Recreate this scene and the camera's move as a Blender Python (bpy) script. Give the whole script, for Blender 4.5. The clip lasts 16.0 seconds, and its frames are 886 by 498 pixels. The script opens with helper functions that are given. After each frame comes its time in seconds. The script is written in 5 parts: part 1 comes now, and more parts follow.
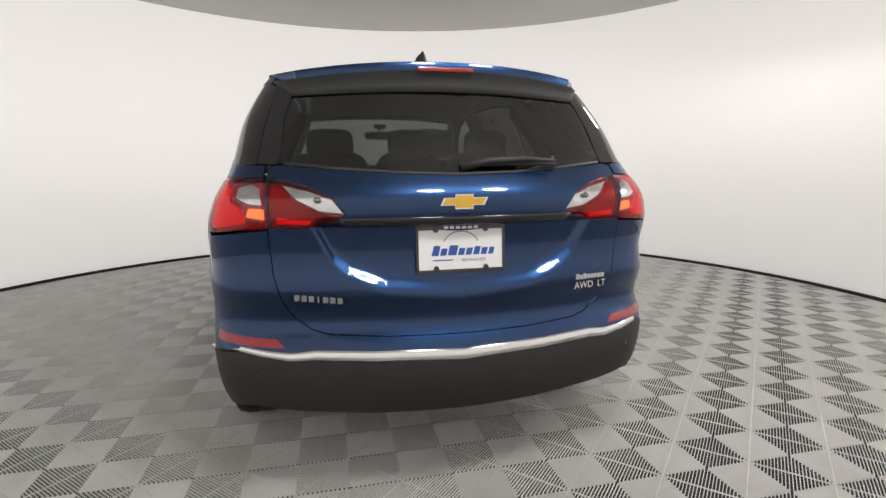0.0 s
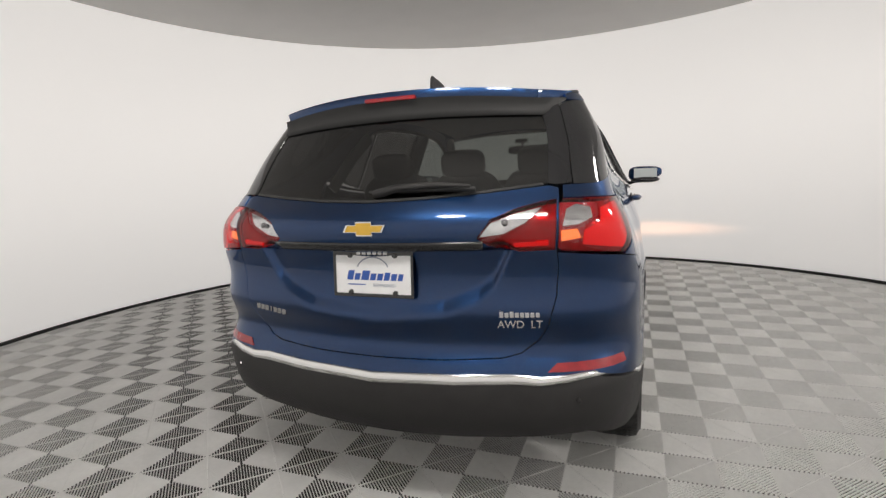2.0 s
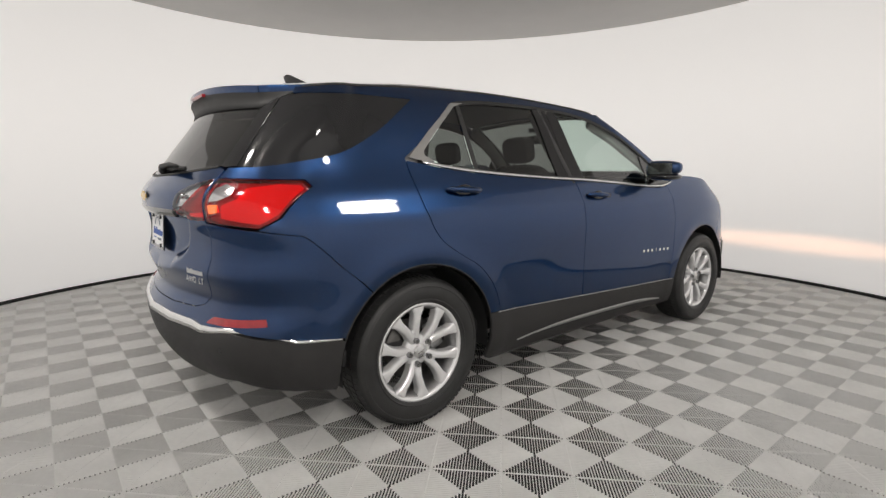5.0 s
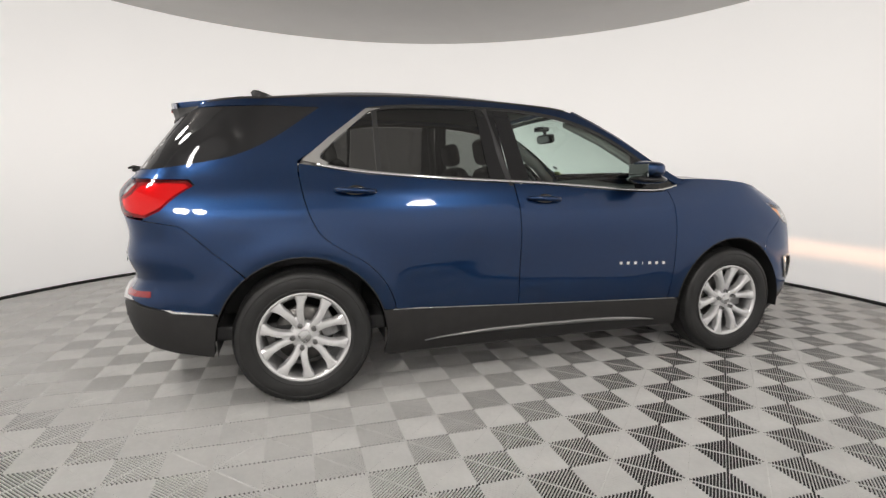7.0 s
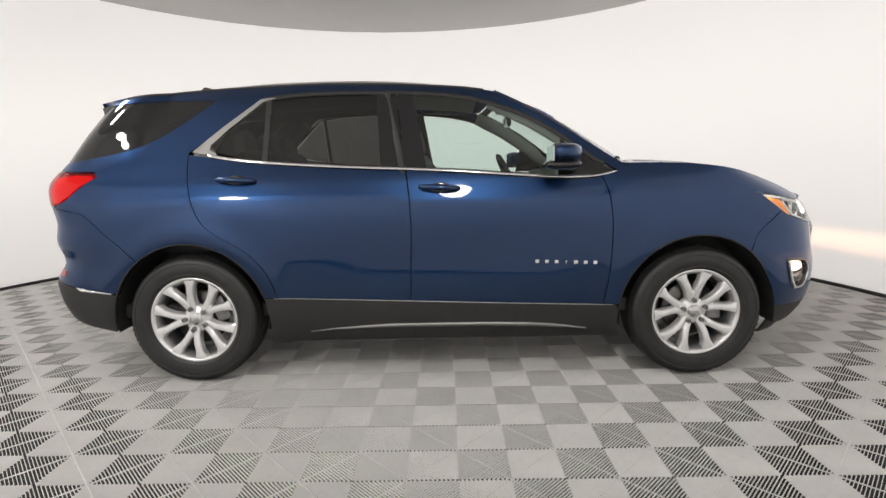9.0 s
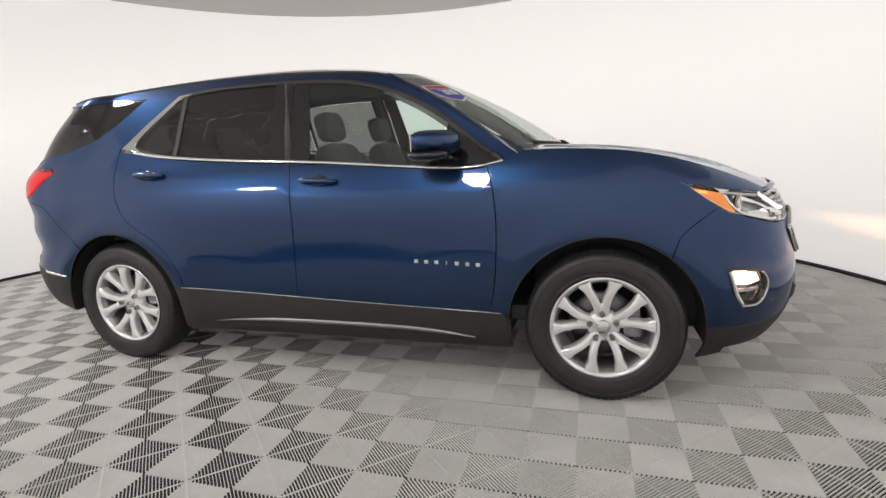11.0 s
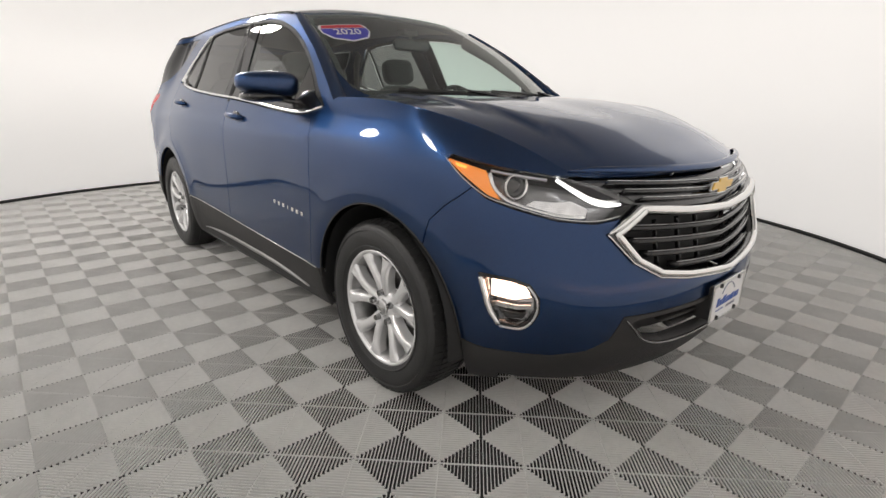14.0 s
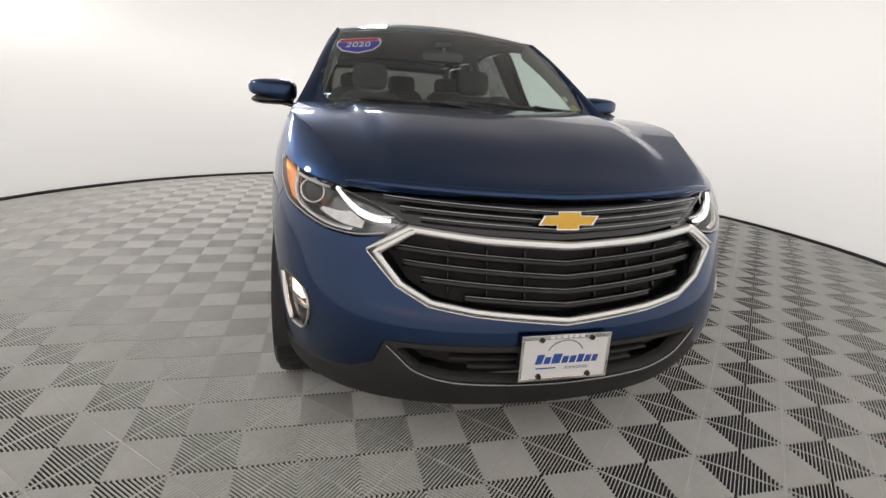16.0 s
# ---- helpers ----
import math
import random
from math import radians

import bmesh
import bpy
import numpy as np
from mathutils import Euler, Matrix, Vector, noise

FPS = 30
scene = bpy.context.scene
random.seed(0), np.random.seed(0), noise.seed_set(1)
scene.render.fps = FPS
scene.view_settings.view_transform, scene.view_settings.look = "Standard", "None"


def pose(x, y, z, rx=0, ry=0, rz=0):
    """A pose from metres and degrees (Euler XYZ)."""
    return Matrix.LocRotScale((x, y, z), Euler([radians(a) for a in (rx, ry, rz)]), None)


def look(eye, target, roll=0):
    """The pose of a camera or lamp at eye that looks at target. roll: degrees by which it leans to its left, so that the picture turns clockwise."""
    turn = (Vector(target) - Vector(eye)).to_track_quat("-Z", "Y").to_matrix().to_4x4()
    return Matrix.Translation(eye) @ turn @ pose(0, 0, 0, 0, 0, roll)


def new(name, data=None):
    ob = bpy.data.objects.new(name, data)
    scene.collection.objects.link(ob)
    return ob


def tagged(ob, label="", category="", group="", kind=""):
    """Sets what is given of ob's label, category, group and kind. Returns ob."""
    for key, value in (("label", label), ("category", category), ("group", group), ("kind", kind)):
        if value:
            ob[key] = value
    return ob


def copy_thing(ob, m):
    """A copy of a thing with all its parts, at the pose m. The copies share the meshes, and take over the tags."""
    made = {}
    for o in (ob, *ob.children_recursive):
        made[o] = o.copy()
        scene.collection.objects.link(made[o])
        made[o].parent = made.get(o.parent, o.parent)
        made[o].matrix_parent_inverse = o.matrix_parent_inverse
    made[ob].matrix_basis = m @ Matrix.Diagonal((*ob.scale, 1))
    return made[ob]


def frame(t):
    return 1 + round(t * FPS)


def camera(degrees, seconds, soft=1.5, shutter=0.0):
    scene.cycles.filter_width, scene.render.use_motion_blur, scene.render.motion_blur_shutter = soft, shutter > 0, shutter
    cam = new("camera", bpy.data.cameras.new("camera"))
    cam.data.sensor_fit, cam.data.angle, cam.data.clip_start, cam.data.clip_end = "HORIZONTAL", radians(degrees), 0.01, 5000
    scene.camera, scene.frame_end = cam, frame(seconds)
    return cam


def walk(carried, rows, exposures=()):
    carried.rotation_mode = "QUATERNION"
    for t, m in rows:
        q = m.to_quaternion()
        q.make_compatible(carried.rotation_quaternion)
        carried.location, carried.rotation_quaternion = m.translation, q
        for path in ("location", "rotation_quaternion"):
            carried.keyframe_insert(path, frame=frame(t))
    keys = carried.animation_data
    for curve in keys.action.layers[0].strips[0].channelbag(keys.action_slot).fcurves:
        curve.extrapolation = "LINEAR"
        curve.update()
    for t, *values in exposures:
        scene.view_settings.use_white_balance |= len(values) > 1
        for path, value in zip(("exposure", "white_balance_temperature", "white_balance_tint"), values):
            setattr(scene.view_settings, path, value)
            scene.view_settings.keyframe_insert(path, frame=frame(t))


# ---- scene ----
# The car stands on the floor with its nose to +x and its right side to -y.
cam = camera(82.5, 16.0, soft=1.5)
PATH = [
    (0, (-3.918, 0.437, 1.208), (-1.995, 0.004, 0.873), -0.3),
    (0.5, (-3.945, 0.132, 1.204), (-1.987, -0.055, 0.842), -1.1),
    (1, (-3.919, -0.124, 1.187), (-1.957, -0.01, 0.815), -2.5),
    (1.5, (-3.857, -0.463, 1.227), (-1.931, -0.036, 0.898), -2.0),
    (2, (-3.814, -0.856, 1.249), (-1.962, -0.157, 0.964), -2.6),
    (2.5, (-3.665, -1.175, 1.232), (-1.894, -0.284, 0.972), -1.7),
    (3, (-3.504, -1.54, 1.211), (-1.838, -0.474, 0.915), -1.1),
    (3.5, (-3.341, -1.822, 1.203), (-1.805, -0.583, 0.879), -0.2),
    (4, (-3.115, -2.102, 1.201), (-1.698, -0.725, 0.891), 0.6),
    (4.5, (-2.914, -2.44, 1.191), (-1.588, -0.975, 0.886), 0.1),
    (6.8, (-1.533, -3.397, 1.163), (-0.883, -1.528, 0.876), 0.2),
    (7, (-1.386, -3.479, 1.184), (-0.823, -1.582, 0.889), -0.0),
    (7.5, (-1.014, -3.547, 1.132), (-0.591, -1.62, 0.799), -0.4),
    (8, (-0.665, -3.576, 1.124), (-0.41, -1.614, 0.831), -0.7),
    (8.2, (-0.52, -3.591, 1.121), (-0.32, -1.619, 0.855), -0.6),
    (10.3, (0.811, -3.278, 1.224), (0.445, -1.362, 0.782), -2.7),
    (10.5, (0.928, -3.248, 1.188), (0.513, -1.337, 0.769), -2.5),
    (11, (1.296, -3.135, 1.175), (0.737, -1.255, 0.784), -2.6),
    (11.5, (1.574, -2.937, 1.078), (0.896, -1.086, 0.737), -1.9),
    (12, (1.844, -2.742, 1.082), (0.981, -0.978, 0.704), -1.2),
    (12.5, (2.117, -2.562, 1.097), (1.069, -0.911, 0.677), -1.6),
    (13, (2.349, -2.324, 1.139), (1.213, -0.755, 0.644), -1.7),
    (13.5, (2.652, -2.137, 1.175), (1.394, -0.682, 0.627), 0.0),
    (14, (2.903, -1.925, 1.152), (1.473, -0.65, 0.58), 0.8),
    (14.5, (3.114, -1.672, 1.158), (1.545, -0.569, 0.591), 1.9),
    (15, (3.335, -1.363, 1.178), (1.641, -0.47, 0.6), 2.1),
    (15.5, (3.424, -1.048, 1.184), (1.646, -0.343, 0.602), 2.9),
    (16, (3.552, -0.705, 1.191), (1.689, -0.243, 0.629), 3.2),
]
EXPOSURES = ((0.0, 0.06), (2.5, -0.06), (4.5, -0.06), (8.0, 0.13), (11.0, 0.22), (16.0, 0.18))
walk(cam, [(t, look(eye, target, roll)) for t, eye, target, roll in PATH], EXPOSURES)
WALL_C, WALL_R, WALL_H = (-0.5, -0.02), 4.205, 3.065   # round booth: centre, radius, height
GRID = (0.055, 0.003)                                   # a corner of the floor tiles

# ---- light ----
world = bpy.data.worlds.new("world")
scene.world = world
world.use_nodes = True
world.node_tree.nodes["Background"].inputs[0].default_value = (0.02, 0.02, 0.02, 1)
world.node_tree.nodes["Background"].inputs[1].default_value = 0.05
FOG_POWER = 75.0
# emission added to the wall to brighten it, besides the floodlights
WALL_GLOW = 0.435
LAMP_COLOR, LAMP_RADIUS = (1.0, 0.955, 0.905), 0.20


# ---- materials ----
def mat(name, color, rough=0.5, metal=0.0, coat=0.0, vary=0.0, scale=8.0, bump=0.0, bump_scale=60.0, spec=0.5, sheen=0.0):
    m = bpy.data.materials.new(name)
    m.use_nodes = True
    nt = m.node_tree
    b = nt.nodes["Principled BSDF"]
    b.inputs["Base Color"].default_value = (*color, 1)
    b.inputs["Roughness"].default_value = rough
    b.inputs["Metallic"].default_value = metal
    b.inputs["Coat Weight"].default_value = coat
    b.inputs["Coat Roughness"].default_value = 0.03
    b.inputs["Specular IOR Level"].default_value = spec
    b.inputs["Sheen Weight"].default_value = sheen
    co = nt.nodes.new("ShaderNodeTexCoord")
    if vary:
        big, fine = nt.nodes.new("ShaderNodeTexNoise"), nt.nodes.new("ShaderNodeTexNoise")
        big.inputs["Scale"].default_value, fine.inputs["Scale"].default_value = scale, scale * 14
        big.inputs["Detail"].default_value = fine.inputs["Detail"].default_value = 4
        for n in (big, fine):
            nt.links.new(co.outputs["Object"], n.inputs["Vector"])
        mix = nt.nodes.new("ShaderNodeMath")
        mix.operation = "MULTIPLY_ADD"
        mix.inputs[1].default_value = 0.35
        nt.links.new(fine.outputs[0], mix.inputs[0])
        nt.links.new(big.outputs[0], mix.inputs[2])
        ramp = nt.nodes.new("ShaderNodeValToRGB")
        ramp.color_ramp.elements[0].position, ramp.color_ramp.elements[1].position = 0.45, 0.95
        ramp.color_ramp.elements[0].color = (*[max(0, c * (1 - vary)) for c in color], 1)
        ramp.color_ramp.elements[1].color = (*[min(1, c * (1 + vary)) for c in color], 1)
        nt.links.new(mix.outputs[0], ramp.inputs[0])
        nt.links.new(ramp.outputs[0], b.inputs["Base Color"])
        rr = nt.nodes.new("ShaderNodeMapRange")
        rr.inputs["To Min"].default_value, rr.inputs["To Max"].default_value = rough * 0.85, min(1, rough * 1.2)
        nt.links.new(big.outputs[0], rr.inputs[0])
        nt.links.new(rr.outputs[0], b.inputs["Roughness"])
    if bump:
        t, bp = nt.nodes.new("ShaderNodeTexNoise"), nt.nodes.new("ShaderNodeBump")
        t.inputs["Scale"].default_value, t.inputs["Detail"].default_value = bump_scale, 5
        bp.inputs["Strength"].default_value, bp.inputs["Distance"].default_value = bump, 0.01
        nt.links.new(co.outputs["Object"], t.inputs["Vector"])
        nt.links.new(t.outputs[0], bp.inputs["Height"])
        nt.links.new(bp.outputs[0], b.inputs["Normal"])
    return m


def glow(name, color, strength, base=(0.5, 0.5, 0.5)):
    m = mat(name, base, 0.25)
    b = m.node_tree.nodes["Principled BSDF"]
    b.inputs["Emission Color"].default_value = (*color, 1)
    b.inputs["Emission Strength"].default_value = strength
    return m


def glass(name, tint, rough=0.0, face=0.05):
    m = bpy.data.materials.new(name)
    m.use_nodes = True
    nt = m.node_tree
    nt.nodes.remove(nt.nodes["Principled BSDF"])
    out = nt.nodes["Material Output"]
    tr, gl, lw, pw, fr, mx = (nt.nodes.new(k) for k in ("ShaderNodeBsdfTransparent", "ShaderNodeBsdfGlossy", "ShaderNodeLayerWeight", "ShaderNodeMath", "ShaderNodeMath", "ShaderNodeMixShader"))
    tr.inputs[0].default_value = (*tint, 1)
    gl.inputs["Roughness"].default_value = rough
    lw.inputs["Blend"].default_value = 0.5
    pw.operation, fr.operation = "POWER", "MULTIPLY_ADD"
    pw.inputs[1].default_value, fr.inputs[1].default_value, fr.inputs[2].default_value = 4.0, 0.90, face
    nt.links.new(lw.outputs["Facing"], pw.inputs[0])
    nt.links.new(pw.outputs[0], fr.inputs[0])
    nt.links.new(fr.outputs[0], mx.inputs[0])
    nt.links.new(tr.outputs[0], mx.inputs[1])
    nt.links.new(gl.outputs[0], mx.inputs[2])
    nt.links.new(mx.outputs[0], out.inputs[0])
    return m


def paint_mat():
    m = mat("car_paint", (0.012, 0.042, 0.135), 0.34, 1.0, 1.0)
    nt = m.node_tree
    b = nt.nodes["Principled BSDF"]
    b.inputs["Coat IOR"].default_value = 1.45
    b.inputs["Specular Tint"].default_value = (0.58, 0.64, 0.80, 1)
    co, vo, lw, ramp, mx = (nt.nodes.new(k) for k in ("ShaderNodeTexCoord", "ShaderNodeTexVoronoi", "ShaderNodeTexNoise", "ShaderNodeValToRGB", "ShaderNodeBump"))
    vo.inputs["Scale"].default_value = 900
    lw.inputs["Scale"].default_value = 1.6
    nt.links.new(co.outputs["Object"], vo.inputs["Vector"])
    nt.links.new(co.outputs["Object"], lw.inputs["Vector"])
    ramp.color_ramp.elements[0].color = (0.0088, 0.0280, 0.088, 1)
    ramp.color_ramp.elements[1].color = (0.0160, 0.054, 0.152, 1)
    nt.links.new(vo.outputs["Color"], ramp.inputs[0])
    nt.links.new(ramp.outputs[0], b.inputs["Base Color"])
    mx.inputs["Strength"].default_value, mx.inputs["Distance"].default_value = 0.02, 0.02
    nt.links.new(lw.outputs[0], mx.inputs["Height"])
    nt.links.new(mx.outputs[0], b.inputs["Coat Normal"])
    return m


def glowing_wall():
    """White stretch fabric with an added glow of its own; no lamp behind it."""
    m = mat("wall_fabric_added_glow", (0.80, 0.785, 0.765), 0.9, vary=0.02, scale=1.2, bump=0.04, bump_scale=30)
    b = m.node_tree.nodes["Principled BSDF"]
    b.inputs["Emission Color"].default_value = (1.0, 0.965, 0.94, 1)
    # the added glow is a little stronger on the far side of the car
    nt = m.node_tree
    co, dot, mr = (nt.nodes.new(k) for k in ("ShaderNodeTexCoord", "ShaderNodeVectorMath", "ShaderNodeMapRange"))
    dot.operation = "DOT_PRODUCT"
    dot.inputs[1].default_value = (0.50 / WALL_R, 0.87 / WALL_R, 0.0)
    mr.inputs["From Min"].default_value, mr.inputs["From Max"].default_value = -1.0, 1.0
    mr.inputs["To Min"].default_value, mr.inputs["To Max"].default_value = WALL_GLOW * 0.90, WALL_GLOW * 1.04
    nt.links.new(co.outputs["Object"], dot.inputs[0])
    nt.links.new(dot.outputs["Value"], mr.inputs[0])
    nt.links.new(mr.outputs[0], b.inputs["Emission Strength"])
    return m


M_WALL = glowing_wall()
M_CEIL = mat("ceiling_paint", (0.60, 0.59, 0.575), 0.95, vary=0.03, scale=2, bump=0.05, bump_scale=40)
M_TRIM = mat("black_base_trim", (0.012, 0.012, 0.012), 0.5, vary=0.2, scale=6)
M_RIB = mat("grey_floor_plastic", (0.80, 0.795, 0.775), 0.60, spec=0.2, vary=0.10, scale=3.0, bump=0.1, bump_scale=300)
M_SUB = mat("dark_subfloor", (0.018, 0.018, 0.018), 0.8, vary=0.3, scale=5)
M_PAINT = paint_mat()
M_BLACK = mat("black_textured_plastic", (0.030, 0.029, 0.029), 0.55, spec=0.4, vary=0.15, scale=20, bump=0.15, bump_scale=700)
M_GLOSS = mat("gloss_black", (0.012, 0.012, 0.013), 0.12, coat=0.6)
M_TINT = mat("black_tinted_glass", (0.016, 0.016, 0.017), 0.04)
M_RUBBER = mat("tyre_rubber", (0.026, 0.026, 0.026), 0.42, vary=0.25, scale=12, bump=0.1, bump_scale=300)
M_CHROME = mat("chrome", (0.82, 0.82, 0.81), 0.09, 1.0, vary=0.03, scale=9)
M_SATIN = mat("satin_silver", (0.70, 0.70, 0.70), 0.28, 1.0, vary=0.03, scale=20)
M_DIMSILVER = mat("dull_silver", (0.45, 0.45, 0.45), 0.35, 1.0, vary=0.06, scale=20)
M_DARKCHROME = mat("smoked_chrome", (0.30, 0.30, 0.30), 0.2, 1.0, vary=0.05, scale=30)
M_MIRROR = mat("mirror_glass", (0.50, 0.54, 0.54), 0.02, 1.0)
M_ALLOY = mat("silver_wheel_paint", (0.90, 0.90, 0.905), 0.24, 0.50, vary=0.05, scale=25)
M_ALLOY_DARK = mat("wheel_barrel", (0.30, 0.30, 0.30), 0.40, 0.8, vary=0.2, scale=20)
M_DISC = mat("brake_disc", (0.14, 0.135, 0.13), 0.35, 1.0, vary=0.15, scale=60)
M_SEAL = mat("black_rubber_seal", (0.022, 0.022, 0.022), 0.6, vary=0.15, scale=20)
M_PRIVACY = glass("privacy_glass", (0.20, 0.20, 0.195), face=0.09)
M_REARGLASS = glass("rear_privacy_glass", (0.13, 0.13, 0.127), face=0.10)
M_CLEAR = glass("clear_green_glass", (0.80, 0.90, 0.86), face=0.095)
M_LENS = glass("clear_lens", (0.97, 0.97, 0.97))
M_REDLENS = glass("red_lens", (0.90, 0.10, 0.12))
M_RED = mat("red_reflector", (0.58, 0.014, 0.020), 0.18, coat=1.0, vary=0.25, scale=30)
M_DARKRED = mat("dark_red_reflector", (0.28, 0.008, 0.014), 0.25, coat=0.6, vary=0.2, scale=40)
M_REDGLOW = glow("red_lit", (1.0, 0.03, 0.045), 0.34, (0.5, 0.01, 0.01))
M_AMBERLIT = glow("amber_lit", (1.0, 0.36, 0.06), 1.5, (0.6, 0.2, 0.02))
M_TURNLIT = glow("orange_lit", (1.0, 0.20, 0.05), 0.9, (0.6, 0.12, 0.02))
M_AMBER = glow("amber_marker", (1.0, 0.33, 0.04), 0.35, (0.70, 0.20, 0.03))
M_DRL = glow("white_lit", (1.0, 0.98, 0.95), 1.5, (0.9, 0.9, 0.9))
M_FOG = glow("warm_lit", (1.0, 0.62, 0.45), 4.5, (0.9, 0.8, 0.7))
M_REFLECT = mat("lamp_reflector", (0.75, 0.75, 0.76), 0.15, 1.0, vary=0.15, scale=30)
M_HEADBOWL = mat("dark_lamp_bowl", (0.22, 0.22, 0.225), 0.22, 0.7, vary=0.2, scale=30)
M_CLOTH = mat("grey_seat_cloth", (0.095, 0.093, 0.092), 0.9, vary=0.2, scale=30, bump=0.3, bump_scale=400, sheen=0.2)
M_DASH = mat("dark_dash_plastic", (0.042, 0.042, 0.043), 0.6, vary=0.1, scale=20, bump=0.1, bump_scale=500)
M_LINER = mat("grey_headliner", (0.38, 0.37, 0.355), 0.95, vary=0.05, scale=10)
M_GOLD = mat("gold_badge", (0.75, 0.46, 0.06), 0.3, 0.6, coat=0.6, vary=0.06, scale=60)
M_WHITE = mat("white_plate", (0.82, 0.82, 0.82), 0.4, vary=0.02, scale=30)
M_BLUE = mat("blue_print", (0.03, 0.09, 0.36), 0.5)
M_GREYPRINT = mat("grey_print", (0.25, 0.28, 0.34), 0.5)
M_STICKBLUE = mat("sticker_blue", (0.06, 0.06, 0.42), 0.45)
M_STICKRED = mat("sticker_red", (0.55, 0.03, 0.05), 0.45)
M_YELLOW = mat("sticker_yellow", (0.55, 0.62, 0.10), 0.5)
M_FIXTURE = glow("lamp_diffuser", LAMP_COLOR, 24.0, (0.9, 0.9, 0.9))
M_LAMPMETAL = mat("grey_lamp_metal", (0.10, 0.10, 0.10), 0.5, vary=0.03, scale=20)


# ---- mesh tools ----
def link(name, bm, material, parent=None, label="", smooth=True):
    me = bpy.data.meshes.new(name)
    bm.to_mesh(me)
    bm.free()
    for m in (material if isinstance(material, (list, tuple)) else [material]):
        me.materials.append(m)
    if smooth:
        me.polygons.foreach_set("use_smooth", [True] * len(me.polygons))
    ob = new(name, me)
    ob.parent = parent
    if label:
        tagged(ob, label)
    return ob


def part(name, bm, material, parent, label="", smooth=False):
    return link(name, bm, material, parent, label, smooth)


def box_bm(x0, x1, y0, y1, z0, z1, bevel=0.0, seg=2, bm=None):
    b = bm or bmesh.new()
    made = bmesh.ops.create_cube(b, size=1)["verts"]
    for v in made:
        v.co = Vector(((x0 + x1) / 2 + v.co.x * (x1 - x0), (y0 + y1) / 2 + v.co.y * (y1 - y0), (z0 + z1) / 2 + v.co.z * (z1 - z0)))
    if bevel:
        edges = list({e for v in made for e in v.link_edges})
        bmesh.ops.bevel(b, geom=edges, offset=bevel, segments=seg, affect="EDGES", profile=0.6)
    return b


def lathe_bm(profile, n=48, closed=False):
    """Turns a profile of (radius, y) round the y axis."""
    b = bmesh.new()
    rings = []
    for k in range(n):
        a = 2 * math.pi * k / n
        rings.append([b.verts.new((r * math.cos(a), y, r * math.sin(a))) for r, y in profile])
    m = len(profile)
    for k in range(n):
        p, q = rings[k], rings[(k + 1) % n]
        for i in range(m if closed else m - 1):
            j = (i + 1) % m
            b.faces.new((p[i], q[i], q[j], p[j]))
    bmesh.ops.recalc_face_normals(b, faces=b.faces)
    return b


def tube_bm(points, radius, n=8, bm=None, flat=1.0, up=(0, 0, 1)):
    """A tube along points; flat squashes it along up."""
    b = bm or bmesh.new()
    pts = [Vector(p) for p in points]
    rings = []
    for i, p in enumerate(pts):
        d = (pts[min(i + 1, len(pts) - 1)] - pts[max(i - 1, 0)]).normalized()
        s = d.cross(Vector(up))
        s = s.normalized() if s.length > 1e-6 else Vector((1, 0, 0))
        t = s.cross(d).normalized()
        r = radius[i] if isinstance(radius, (list, tuple)) else radius
        rings.append([b.verts.new(p + s * r * math.cos(2 * math.pi * k / n) + t * r * flat * math.sin(2 * math.pi * k / n)) for k in range(n)])
    for a, c in zip(rings, rings[1:]):
        for k in range(n):
            b.faces.new((a[k], a[(k + 1) % n], c[(k + 1) % n], c[k]))
    b.faces.new(rings[0][::-1])
    b.faces.new(rings[-1])
    bmesh.ops.recalc_face_normals(b, faces=b.faces)
    return b


class Spline:
    """Natural cubic through (x, y) pairs with rising x; holds its end values outside."""

    def __init__(self, pairs):
        self.x, self.y = np.array([p[0] for p in pairs], float), np.array([p[1] for p in pairs], float)
        n, h = len(self.x), np.diff(self.x)
        a, r = np.eye(n), np.zeros(n)
        for i in range(1, n - 1):
            a[i, i - 1:i + 2] = h[i - 1], 2 * (h[i - 1] + h[i]), h[i]
            r[i] = 6 * ((self.y[i + 1] - self.y[i]) / h[i] - (self.y[i] - self.y[i - 1]) / h[i - 1])
        self.m = np.linalg.solve(a, r)

    def __call__(self, t):
        t = np.clip(np.asarray(t, float), self.x[0], self.x[-1])
        i = np.clip(np.searchsorted(self.x, t) - 1, 0, len(self.x) - 2)
        h = self.x[i + 1] - self.x[i]
        a, b = (self.x[i + 1] - t) / h, (t - self.x[i]) / h
        return a * self.y[i] + b * self.y[i + 1] + ((a ** 3 - a) * self.m[i] + (b ** 3 - b) * self.m[i + 1]) * h * h / 6


def sstep(a, b, t):
    t = np.clip((np.asarray(t, float) - a) / (b - a), 0, 1)
    return t * t * (3 - 2 * t)


def curve(pts, n=6):
    """A smooth line through 2-D points (Catmull-Rom)."""
    p = [Vector(q) for q in pts]
    p = [2 * p[0] - p[1]] + p + [2 * p[-1] - p[-2]]
    out = []
    for i in range(1, len(p) - 2):
        for k in range(n):
            t = k / n
            out.append(tuple(0.5 * (2 * p[i] + (p[i + 1] - p[i - 1]) * t + (2 * p[i - 1] - 5 * p[i] + 4 * p[i + 1] - p[i + 2]) * t ** 2 + (3 * p[i] - p[i - 1] - 3 * p[i + 1] + p[i + 2]) * t ** 3)))
    return out + [tuple(p[-2])]


